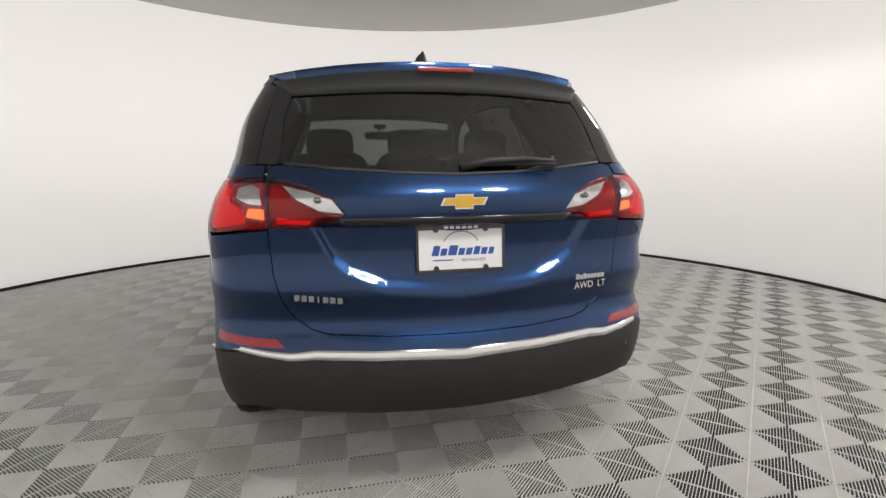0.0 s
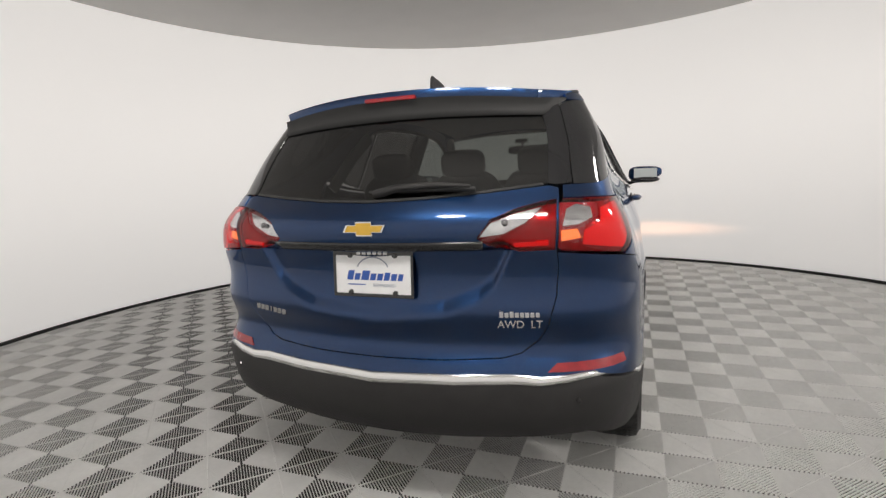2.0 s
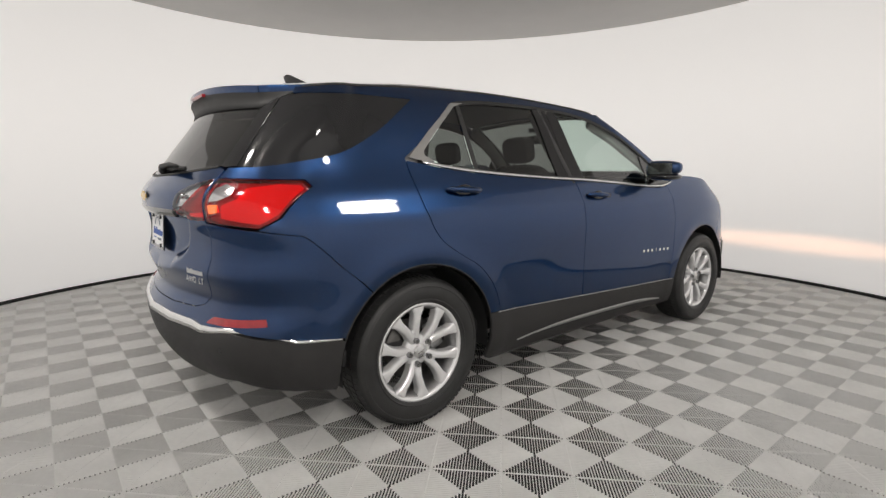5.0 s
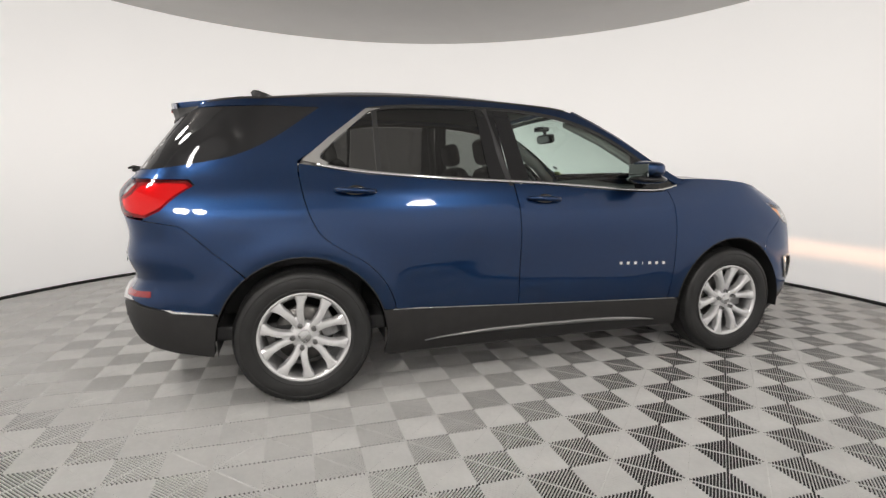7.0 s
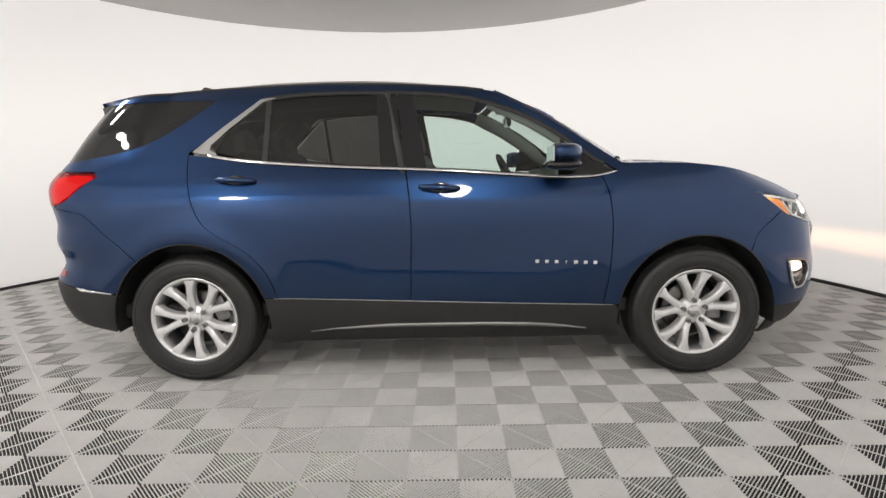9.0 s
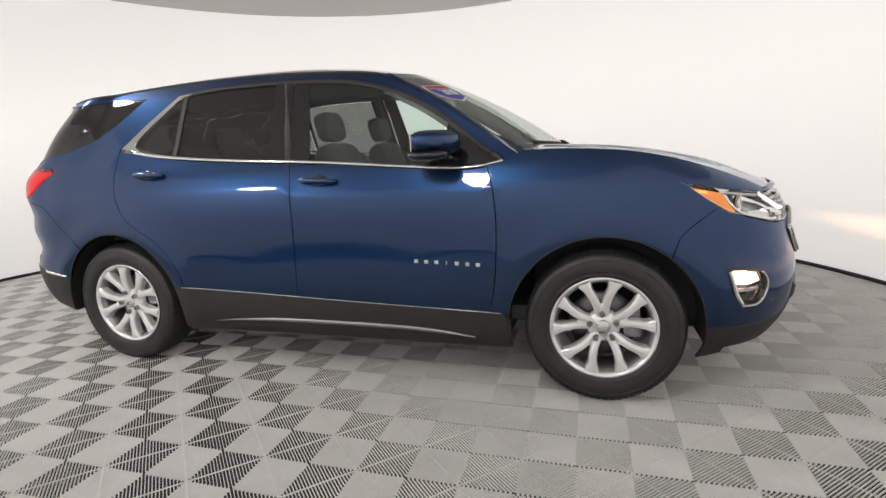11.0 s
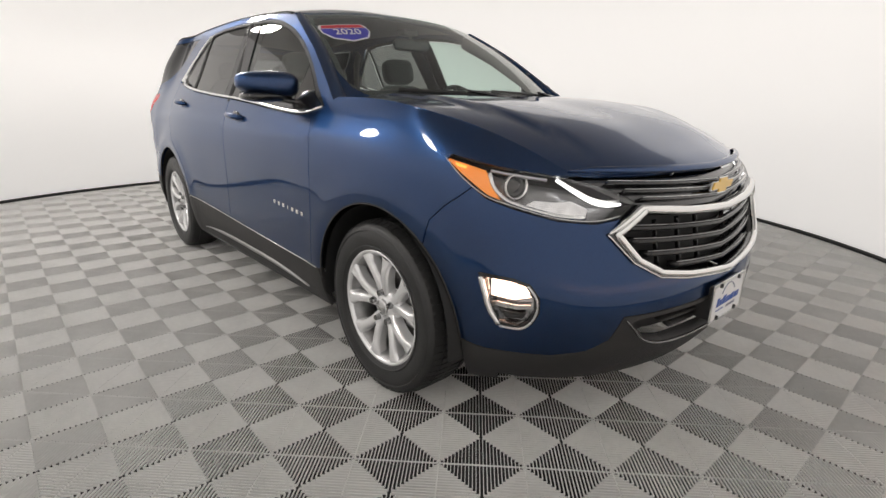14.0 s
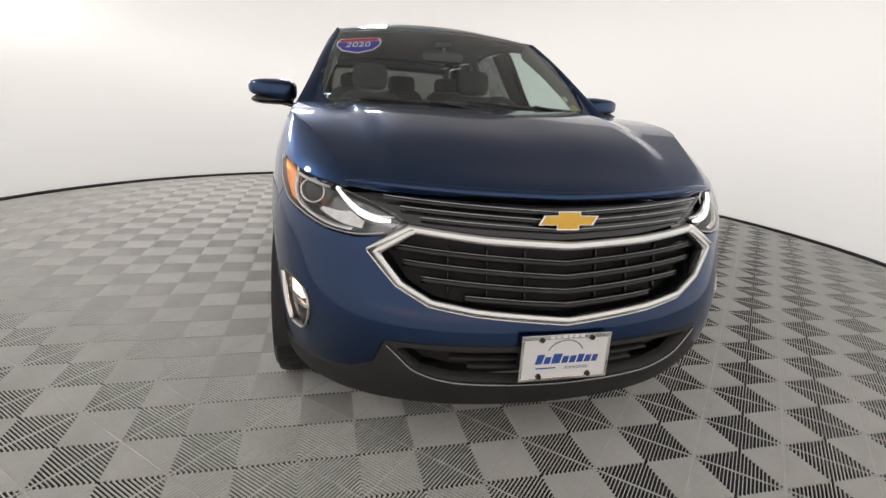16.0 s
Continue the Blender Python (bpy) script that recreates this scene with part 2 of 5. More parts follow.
def inside_poly(px, py, poly):
    c = np.zeros(len(px), bool)
    q = np.array(poly)
    for (x0, y0), (x1, y1) in zip(q, np.roll(q, -1, 0)):
        if y0 == y1:
            continue
        c ^= ((y0 > py) != (y1 > py)) & (px < (x1 - x0) * (py - y0) / (y1 - y0) + x0)
    return c


def edge_far(px, py, poly):
    d = np.full(len(px), 9.0)
    q = np.array(poly)
    for a, b in zip(q, np.roll(q, -1, 0)):
        ab = b - a
        t = np.clip(((px - a[0]) * ab[0] + (py - a[1]) * ab[1]) / max(1e-12, ab @ ab), 0, 1)
        d = np.minimum(d, np.hypot(px - a[0] - t * ab[0], py - a[1] - t * ab[1]))
    return d


def resample(poly, step):
    out = []
    for a, b in zip(poly, list(poly[1:]) + [poly[0]]):
        k = max(1, int(math.hypot(b[0] - a[0], b[1] - a[1]) / step + 0.5))
        out += [(a[0] + (b[0] - a[0]) * i / k, a[1] + (b[1] - a[1]) * i / k) for i in range(k)]
    return out


from mathutils.geometry import delaunay_2d_cdt


def panel(name, parent, material, f, outer, holes=(), step=0.04, off=0.0, thick=0.012, label=""):
    """A sheet over the outline in f's two coordinates, lying on the surface f, with its edges turned in."""
    outer = resample(outer, step)
    holes = [resample(h, step) for h in holes]
    q = np.array(outer)
    (x0, y0), (x1, y1) = q.min(0), q.max(0)
    gx, gy = np.meshgrid(np.arange(x0 + step / 2, x1, step), np.arange(y0 + step / 2, y1, step))
    gx, gy = gx.ravel(), gy.ravel()
    keep = inside_poly(gx, gy, outer) & (edge_far(gx, gy, outer) > step * 0.45)
    for h in holes:
        keep &= ~inside_poly(gx, gy, h) & (edge_far(gx, gy, h) > step * 0.45)
    pts, edges = [], []
    for loop in [outer] + holes:
        s = len(pts)
        pts += loop
        edges += [(s + i, s + (i + 1) % len(loop)) for i in range(len(loop))]
    pts += list(zip(gx[keep], gy[keep]))
    vs, _, tris = delaunay_2d_cdt([Vector((float(a), float(b))) for a, b in pts], edges, [], 0, 1e-6)[:3]
    A, B = np.array([v[0] for v in vs]), np.array([v[1] for v in vs])
    T = np.array([t for t in tris if len(t) == 3])
    ca, cb = A[T].mean(1), B[T].mean(1)
    ok = inside_poly(ca, cb, outer)
    for h in holes:
        ok &= ~inside_poly(ca, cb, h)
    T = T[ok]
    P = f(A, B)
    e = 0.004
    n = np.cross(f(A + e, B) - f(A - e, B), f(A, B + e) - f(A, B - e))
    n /= np.linalg.norm(n, axis=1)[:, None] + 1e-12
    centre = np.c_[np.clip(P[:, 0], -1.7, 1.5), np.zeros(len(P)), np.full(len(P), 0.65)]
    flip = np.median((n * (P - centre)).sum(1)) < 0
    if flip:
        n = -n
    P = P + n * off
    tn = np.cross(P[T[:, 1]] - P[T[:, 0]], P[T[:, 2]] - P[T[:, 0]])
    bad = (tn * n[T[:, 0]]).sum(1) < 0
    T[bad] = T[bad][:, ::-1]
    verts, norms, faces = P.tolist(), n.tolist(), T.tolist()
    if thick:
        count = {}
        for t in faces:
            for a, b in ((t[0], t[1]), (t[1], t[2]), (t[2], t[0])):
                count[(a, b)] = count.get((a, b), 0) + 1
        for a, b in [k for k in count if (k[1], k[0]) not in count]:
            s = len(verts)
            out = np.cross(P[b] - P[a], n[a])
            out = out / (np.linalg.norm(out) + 1e-12)
            r = min(thick * 0.25, 0.002)
            verts += [P[a].tolist(), P[b].tolist(), (P[b] - n[b] * thick - out * r).tolist(), (P[a] - n[a] * thick - out * r).tolist()]
            norms += [(out + n[a] * 0.6).tolist(), (out + n[b] * 0.6).tolist(), out.tolist(), out.tolist()]
            faces.append([s + 1, s, s + 3, s + 2])
    me = bpy.data.meshes.new(name)
    me.from_pydata(verts, [], faces)
    me.materials.append(material)
    me.polygons.foreach_set("use_smooth", [True] * len(me.polygons))
    me.normals_split_custom_set_from_vertices([Vector(v).normalized() for v in norms])
    ob = new(name, me)
    ob.parent = parent
    if label:
        tagged(ob, label)
    return ob


def ribbon(name, parent, material, f, line, width, height=0.006, off=0.0, label=""):
    """A raised, rounded strip along a line in f's coordinates; width may change along it."""
    a, b = np.array([p[0] for p in line]), np.array([p[1] for p in line])
    w = np.interp(np.linspace(0, 1, len(a)), np.linspace(0, 1, len(width)), width) if isinstance(width, (list, tuple)) else np.full(len(a), width)
    P = f(a, b)
    e = 0.004
    n = np.cross(f(a + e, b) - f(a - e, b), f(a, b + e) - f(a, b - e))
    n /= np.linalg.norm(n, axis=1)[:, None] + 1e-12
    centre = np.c_[np.clip(P[:, 0], -1.7, 1.5), np.zeros(len(P)), np.full(len(P), 0.65)]
    if np.median((n * (P - centre)).sum(1)) < 0:
        n = -n
    d = np.gradient(P, axis=0)
    d /= np.linalg.norm(d, axis=1)[:, None] + 1e-12
    s = np.cross(d, n)
    bm = bmesh.new()
    prof = [(-0.5, -0.3), (-0.5, 0.4), (-0.38, 0.85), (0, 1.0), (0.38, 0.85), (0.5, 0.4), (0.5, -0.3)]
    rings = [[bm.verts.new(P[i] + s[i] * w[i] * u + n[i] * (off + height * v)) for u, v in prof] for i in range(len(P))]
    for p, q in zip(rings, rings[1:]):
        for k in range(len(prof) - 1):
            bm.faces.new((p[k], p[k + 1], q[k + 1], q[k]))
    bm.faces.new(rings[0])
    bm.faces.new(rings[-1][::-1])
    bmesh.ops.recalc_face_normals(bm, faces=bm.faces)
    return link(name, bm, material, parent, label)


def text_mesh(name, words, size, m, material, parent=None, depth=0.002, label=""):
    cu = bpy.data.curves.new(name, "FONT")
    cu.body, cu.size, cu.extrude, cu.align_x, cu.align_y = words, size, depth, "CENTER", "CENTER"
    tmp = new(name + "_tmp", cu)
    me = bpy.data.meshes.new_from_object(tmp.evaluated_get(bpy.context.evaluated_depsgraph_get()))
    bpy.data.objects.remove(tmp)
    me.transform(m)
    me.materials.clear()
    me.materials.append(material)
    ob = new(name, me)
    ob.parent = parent
    if label:
        tagged(ob, label)
    return ob


# ---- the round booth ----
def ring_bm(r0, r1, z0, z1, n=160, centre=WALL_C):
    b = bmesh.new()
    rows = []
    for k in range(n):
        a = 2 * math.pi * k / n
        rows.append([b.verts.new((centre[0] + r * math.cos(a), centre[1] + r * math.sin(a), z)) for r, z in ((r0, z0), (r1, z0), (r1, z1), (r0, z1))])
    for k in range(n):
        p, q = rows[k], rows[(k + 1) % n]
        for i in range(4):
            b.faces.new((p[i], q[i], q[(i + 1) % 4], p[(i + 1) % 4]))
    bmesh.ops.recalc_face_normals(b, faces=b.faces)
    return b


def disc_bm(r, z0, z1, n=160, centre=WALL_C):
    b = bmesh.new()
    bmesh.ops.create_cone(b, segments=n, radius1=r, radius2=r, depth=z1 - z0, cap_ends=True)
    bmesh.ops.translate(b, verts=b.verts, vec=(centre[0], centre[1], (z0 + z1) / 2))
    return b


tagged(link("wall_round", ring_bm(WALL_R, WALL_R + 0.12, -0.05, WALL_H + 0.05), M_WALL), "off-white fabric wall of a round photo booth, with added glow", "wall", kind="structure")
tagged(link("ceiling", disc_bm(WALL_R + 0.12, WALL_H, WALL_H + 0.1), M_CEIL, smooth=False), "plain grey flat round ceiling", "ceiling", kind="structure")
tagged(link("baseboard", ring_bm(WALL_R - 0.012, WALL_R - 0.002, 0.0, 0.032), M_TRIM), "thin black base trim along the round wall", "baseboard", kind="structure")
floor = tagged(link("floor", disc_bm(WALL_R + 0.12, -0.06, -0.0085), M_SUB, smooth=False), "grey ribbed plastic tile floor with diagonal ribs", "floor", kind="structure")


def flood_lamp(a, ring, z, power):
    """A round floodlight on a short bracket from the ceiling or the wall, tipped towards the car."""
    out = Vector((math.cos(a), math.sin(a), 0))
    at = Vector((WALL_C[0], WALL_C[1], z)) + out * ring
    aim = look(at, at - out * (0.9 if ring > 2.5 else 0.2) - Vector((0, 0, 0.55 if z < 2.7 else 1.0)))
    ob = new("flood_lamp")
    ob.matrix_basis = aim
    tagged(ob, "round grey floodlight on a short wall bracket" if z < 2.7 else "round grey floodlight on a short ceiling bracket", "lamp", "floodlights of the booth")
    b = lathe_bm([(0.05, 0.05), (0.10, 0.045), (LAMP_RADIUS, 0.025), (LAMP_RADIUS + 0.02, 0.0), (LAMP_RADIUS + 0.02, -0.012), (LAMP_RADIUS, -0.012), (LAMP_RADIUS, 0.02)], 40)
    bmesh.ops.rotate(b, verts=b.verts, cent=(0, 0, 0), matrix=Matrix.Rotation(radians(90), 3, "X"))
    part("housing", b, M_LAMPMETAL, ob, smooth=True)
    d = bmesh.new()
    bmesh.ops.create_circle(d, cap_ends=True, segments=40, radius=LAMP_RADIUS - 0.002)
    bmesh.ops.rotate(d, verts=d.verts, cent=(0, 0, 0), matrix=Matrix.Rotation(radians(180), 3, "X"))
    part("diffuser", d, M_FIXTURE, ob)
    foot = at + out * (WALL_R - ring + 0.005) if z < 2.7 else Vector((at.x, at.y, WALL_H + 0.005))
    part("bracket", tube_bm([(0, 0, 0.04), tuple(aim.inverted() @ foot)], 0.02, 10), M_LAMPMETAL, ob, smooth=True)
    la = bpy.data.lights.new("flood_light", "AREA")
    la.shape, la.size, la.energy, la.color = "DISK", LAMP_RADIUS * 2, power, LAMP_COLOR
    lo = new("flood_light", la)
    lo.matrix_basis = aim @ pose(0, 0, -0.016)


for a, ring, z, power in ((280, 3.47, 2.96, 10), (240, 4.00, 2.50, 14), (200, 3.00, 2.96, 11), (182, 2.95, 2.96, 11)):
    flood_lamp(radians(a), ring, z, power)


# ---- the car's surfaces ----
W = Spline([(0.15, 0.81), (0.25, 0.868), (0.36, 0.897), (0.5, 0.909), (0.68, 0.915), (0.84, 0.912), (0.95, 0.900), (1.03, 0.878), (1.10, 0.850), (1.15, 0.822), (1.22, 0.784), (1.35, 0.724), (1.48, 0.665), (1.56, 0.618), (1.62, 0.560)])
FRONT = Spline([(0.15, -0.16), (0.25, -0.07), (0.36, -0.005), (0.48, 0.022), (0.58, 0.02), (0.70, -0.005), (0.82, -0.03), (0.90, -0.065), (0.96, -0.115), (1.02, -0.20), (1.12, -0.36)])
BACK = Spline([(0.15, 0.20), (0.27, 0.10), (0.40, 0.015), (0.50, -0.01), (0.57, -0.008), (0.61, 0.014), (0.66, 0.044), (0.71, 0.038), (0.78, 0.012), (0.84, 0.020), (0.92, 0.026), (1.04, 0.0), (1.11, 0.005), (1.18, 0.06), (1.28, 0.135), (1.40, 0.225), (1.50, 0.295), (1.60, 0.37)])
PLAN = [(2.27, 0.0), (2.257, 0.22), (2.205, 0.455), (2.095, 0.665), (1.91, 0.808), (1.66, 0.874), (1.25, 0.906), (0.6, 0.915), (-0.4, 0.915), (-1.2, 0.912), (-1.68, 0.895), (-1.95, 0.880), (-2.12, 0.798), (-2.225, 0.55), (-2.28, 0.26), (-2.297, 0.0)]
_q = [(PLAN[2][0], -PLAN[2][1]), (PLAN[1][0], -PLAN[1][1])] + PLAN + [(PLAN[-2][0], -PLAN[-2][1]), (PLAN[-3][0], -PLAN[-3][1])]
_s = np.r_[0, np.cumsum([math.dist(a, b) for a, b in zip(_q, _q[1:])])]
_s -= _s[2]
PX, PY = Spline([(s, p[0]) for s, p in zip(_s, _q)]), Spline([(s, p[1]) for s, p in zip(_s, _q)])
LEN = _s[-3]
UT = np.linspace(0, LEN, 1200)


def skin(u, z):
    """The car's side, nose and tail: u runs from the nose's middle round the right side (above 0) or the left (below 0) to the tail."""
    u, z = np.asarray(u, float), np.asarray(z, float)
    x, y = PX(np.abs(u)), PY(np.abs(u))
    gx = x + FRONT(z) * sstep(1.35, 2.1, x) + BACK(z) * sstep(1.35, 2.08, -x)
    # front door hollow, shoulder crease, wheel swell
    w = W(z) + 0.006 * np.exp(-((z - 0.99) / 0.022) ** 2) * sstep(-2.1, -1.2, x) * sstep(1.7, 1.0, x)
    w = w - 0.010 * np.exp(-((z - 0.70 - 0.03 * x) / 0.17) ** 2) * sstep(-0.95, -0.4, x) * sstep(0.95, 0.5, x)
    for cx in (-1.355, 1.357):
        w = w + (0.012 if cx < 0 else 0.006) * np.exp(-((np.hypot(x - cx, z - 0.345) - 0.47) / 0.07) ** 2)
    y = y * w / 0.915 * (1 + 0.085 * sstep(1.12, 1.42, z) * sstep(1.55, 2.0, -x) + 0.035 * sstep(0.85, 1.0, z) * sstep(1.85, 2.1, -x))
    # hollow round the rear plate
    ay = np.abs(y)
    low = 0.765 + 0.12 * ay + 0.33 * np.maximum(0, ay - 0.26) + 0.35 * np.maximum(0, ay - 0.38) + 1.2 * np.maximum(0, ay - 0.43)
    dent = sstep(1.016, 1.0, z) * sstep(-0.030, 0.040, z - low) * (x < -1.5)
    gx = gx + 0.027 * dent
    return np.stack([gx, -np.sign(u + 1e-12) * y, z + 0 * u], -1)


def tail(v, z):
    """The same surface counted from the tail's middle; v above 0 on the right."""
    v = np.asarray(v, float)
    return skin(np.where(v >= 0, 1.0, -1.0) * (LEN - np.abs(v)), z)


def us(x, z):
    p = skin(UT, np.full(len(UT), z))[:, 0]
    return float(np.interp(-x, -p, UT))


def uf(y, z):
    k = UT < LEN * 0.45
    return float(np.interp(y, np.maximum.accumulate(-skin(UT[k], np.full(k.sum(), z))[:, 1]), UT[k]))


def vr(y, z):
    v = np.linspace(0, LEN * 0.3, 500)
    return float(np.interp(y, np.maximum.accumulate(-tail(v, np.full(500, z))[:, 1]), v))


def S(pts, s=1):
    return [(s * us(x, z), z) for x, z in pts]


def FR(pts, s=1):
    return [(s * uf(y, z), z) for y, z in pts]


def RE(pts, s=1):
    return [(s * vr(y, z), z) for y, z in pts]


def both(half):
    """A closed outline from its right half, from middle to middle."""
    return list(half) + [(-a, b) for a, b in reversed(half) if abs(a) > 1e-4]


def side_to_tail(pts):
    return [(LEN - u, z) for u, z in pts]


ROOF_MID = Spline([(-2.10, 1.560), (-1.85, 1.598), (-1.5, 1.640), (-1.15, 1.686), (-0.75, 1.702), (-0.35, 1.696), (0.0, 1.664), (0.2, 1.631), (0.36, 1.592)])
ROOF_EDGE = Spline([(-2.10, 1.492), (-1.85, 1.535), (-1.5, 1.582), (-1.15, 1.606), (-0.75, 1.620), (-0.35, 1.616), (0.0, 1.596), (0.2, 1.575), (0.36, 1.540)])
HOOD_MID = Spline([(0.95, 1.165), (1.2, 1.155), (1.45, 1.136), (1.7, 1.094), (1.9, 1.046), (2.05, 0.993), (2.16, 0.947), (2.22, 0.906)])
HOOD_EDGE = Spline([(0.95, 1.152), (1.2, 1.150), (1.45, 1.130), (1.66, 1.086), (1.8, 1.040), (1.95, 0.978), (2.1, 0.900), (2.2, 0.850)])


def half_width(x, z):
    p = skin(UT, np.full(len(UT), z))
    return float(np.interp(-x, -p[:, 0], -p[:, 1]))


_rx = np.linspace(-2.1, 0.4, 60)
ROOF_Y = Spline([(x, half_width(max(x, -1.72), float(ROOF_EDGE(max(x, -1.72))))) for x in _rx])
_hx = np.linspace(0.95, 2.2, 40)
HOOD_Y = Spline([(x, max(0.25, half_width(x, float(HOOD_EDGE(x))))) for x in _hx])


def roof_top(x, y):
    x, y = np.asarray(x, float), np.asarray(y, float)
    t = np.clip(np.abs(y) / ROOF_Y(x), 0, 1.02)
    return np.stack([x, y, ROOF_EDGE(x) + (ROOF_MID(x) - ROOF_EDGE(x)) * (1 - t ** 2.1)], -1)


def hood_top(x, y):
    x, y = np.asarray(x, float), np.asarray(y, float)
    t = np.clip(np.abs(y) / HOOD_Y(x), 0, 1.02)
    yc = 0.60 - 0.16 * (x - 1.1)
    crease = 0.014 * sstep(0.05, -0.012, np.abs(y) - yc) * sstep(2.1, 1.75, x) - 0.006 * sstep(0.28, 0.0, np.abs(y)) * sstep(2.1, 1.7, x)
    return np.stack([x, y, HOOD_EDGE(x) + (HOOD_MID(x) - HOOD_EDGE(x)) * (1 - t ** 3.0) + crease], -1)


COWL = Spline([(-0.74, 0.955), (-0.5, 1.09), (-0.25, 1.155), (0.0, 1.175), (0.25, 1.155), (0.5, 1.09), (0.74, 0.955)])
HEADER = Spline([(-0.74, 0.265), (-0.5, 0.31), (-0.25, 0.34), (0.0, 0.35), (0.25, 0.34), (0.5, 0.31), (0.74, 0.265)])


def screen(s, t):
    """The windscreen: s across (-1 to 1), t from its foot to its head."""
    s, t = np.asarray(s, float), np.asarray(t, float)
    yf, yh = 0.746 * s, 0.598 * s
    foot = np.stack([COWL(yf), yf, 1.150 - 0.018 * s * s], -1)
    head = np.stack([HEADER(yh), yh, 1.602 - 0.040 * np.abs(s) ** 2.4], -1)
    bow = (0.030 * np.sin(np.pi * t))[..., None] * np.array([0.5, 0.0, 0.85])
    return foot + (head - foot) * t[..., None] + bow


def nose_line(y):
    """Height at which the hood's sheet meets the nose's skin at half-width y."""
    lo, hi = 0.84, 1.10
    for _ in range(26):
        z = (lo + hi) / 2
        p = skin(np.array([uf(y, z)]), np.array([z]))[0]
        if float(hood_top(np.array([p[0]]), np.array([abs(p[1])]))[0, 2]) > z:
            lo = z
        else:
            hi = z
    return lo


# ---- the car's body ----
car = new("sport_utility_car")
tagged(car, "dark blue metallic compact SUV with chrome trim and lit lamps", "car")
RX, FX, HZ, ARCH = -1.355, 1.357, 0.347, 0.427   # wheel places and arch radius

BELT = Spline([(-1.33, 1.248), (-1.15, 1.213), (-0.98, 1.192), (-0.71, 1.170), (-0.37, 1.150), (-0.1, 1.137), (0.2, 1.117), (0.5, 1.094), (0.7, 1.084), (0.82, 1.090), (0.92, 1.112)])
SILL = Spline([(-1.0, 0.482), (-0.5, 0.462), (0.0, 0.442), (0.5, 0.424), (1.0, 0.408)])
WTOP = Spline([(-0.97, 1.532), (-0.85, 1.549), (-0.54, 1.563), (-0.19, 1.558), (0.1, 1.530), (0.27, 1.490), (0.43, 1.430), (0.60, 1.335), (0.84, 1.150)])
SEAM_B = [(-0.185, 1.14), (-0.168, 1.0), (-0.160, 0.85), (-0.168, 0.6), (-0.172, 0.447)]
SEAM_F = [(0.835, 1.094), (0.862, 1.03), (0.882, 0.92), (0.888, 0.80), (0.880, 0.60), (0.852, 0.416)]
SEAM_R = [(-1.352, 1.235), (-1.350, 1.17), (-1.32, 1.02), (-1.26, 0.885), (-1.15, 0.80), (-1.04, 0.735), (-0.945, 0.635), (-0.895, 0.53), (-0.885, 0.478)]


def arc(cx, a0, a1, r=ARCH, n=26):
    return [(cx + r * math.cos(radians(a0 + (a1 - a0) * k / n)), HZ + r * math.sin(radians(a0 + (a1 - a0) * k / n))) for k in range(n + 1)]


def line(sp, x0, x1, n=16, dz=0.0):
    return [(x0 + (x1 - x0) * k / n, float(sp(x0 + (x1 - x0) * k / n)) + dz) for k in range(n + 1)]


def shift(pts, dx):
    return [(x + dx, z) for x, z in pts]


GAP = 0.0025
SIDES = ((1, "right"), (-1, "left"))


def door_handle(parent, s, x, z):
    """Pull bar on two feet with a scooped cup behind it."""
    h = new("door_handle")
    h.parent = parent
    c = skin(np.array([s * us(x, z)]), np.array([z]))[0]
    o = -s
    cup = bmesh.new()
    bmesh.ops.create_uvsphere(cup, u_segments=20, v_segments=10, radius=1.0)
    bmesh.ops.scale(cup, vec=(0.058, 0.009, 0.036), verts=cup.verts)
    bmesh.ops.translate(cup, verts=cup.verts, vec=(c[0] - 0.005, c[1] + o * 0.0005, c[2] - 0.008))
    part("cup", cup, M_GLOSS, h, smooth=True)
    pts = [(c[0] - 0.115, c[1] + o * 0.004, c[2] + 0.006), (c[0] - 0.09, c[1] + o * 0.020, c[2] + 0.006), (c[0] - 0.04, c[1] + o * 0.032, c[2] + 0.004), (c[0] + 0.03, c[1] + o * 0.032, c[2]), (c[0] + 0.075, c[1] + o * 0.022, c[2] - 0.003), (c[0] + 0.095, c[1] + o * 0.004, c[2] - 0.004)]
    part("pull_bar", tube_bm(pts, [0.008, 0.014, 0.016, 0.016, 0.014, 0.009], 10), M_PAINT, h, smooth=True)
    return h


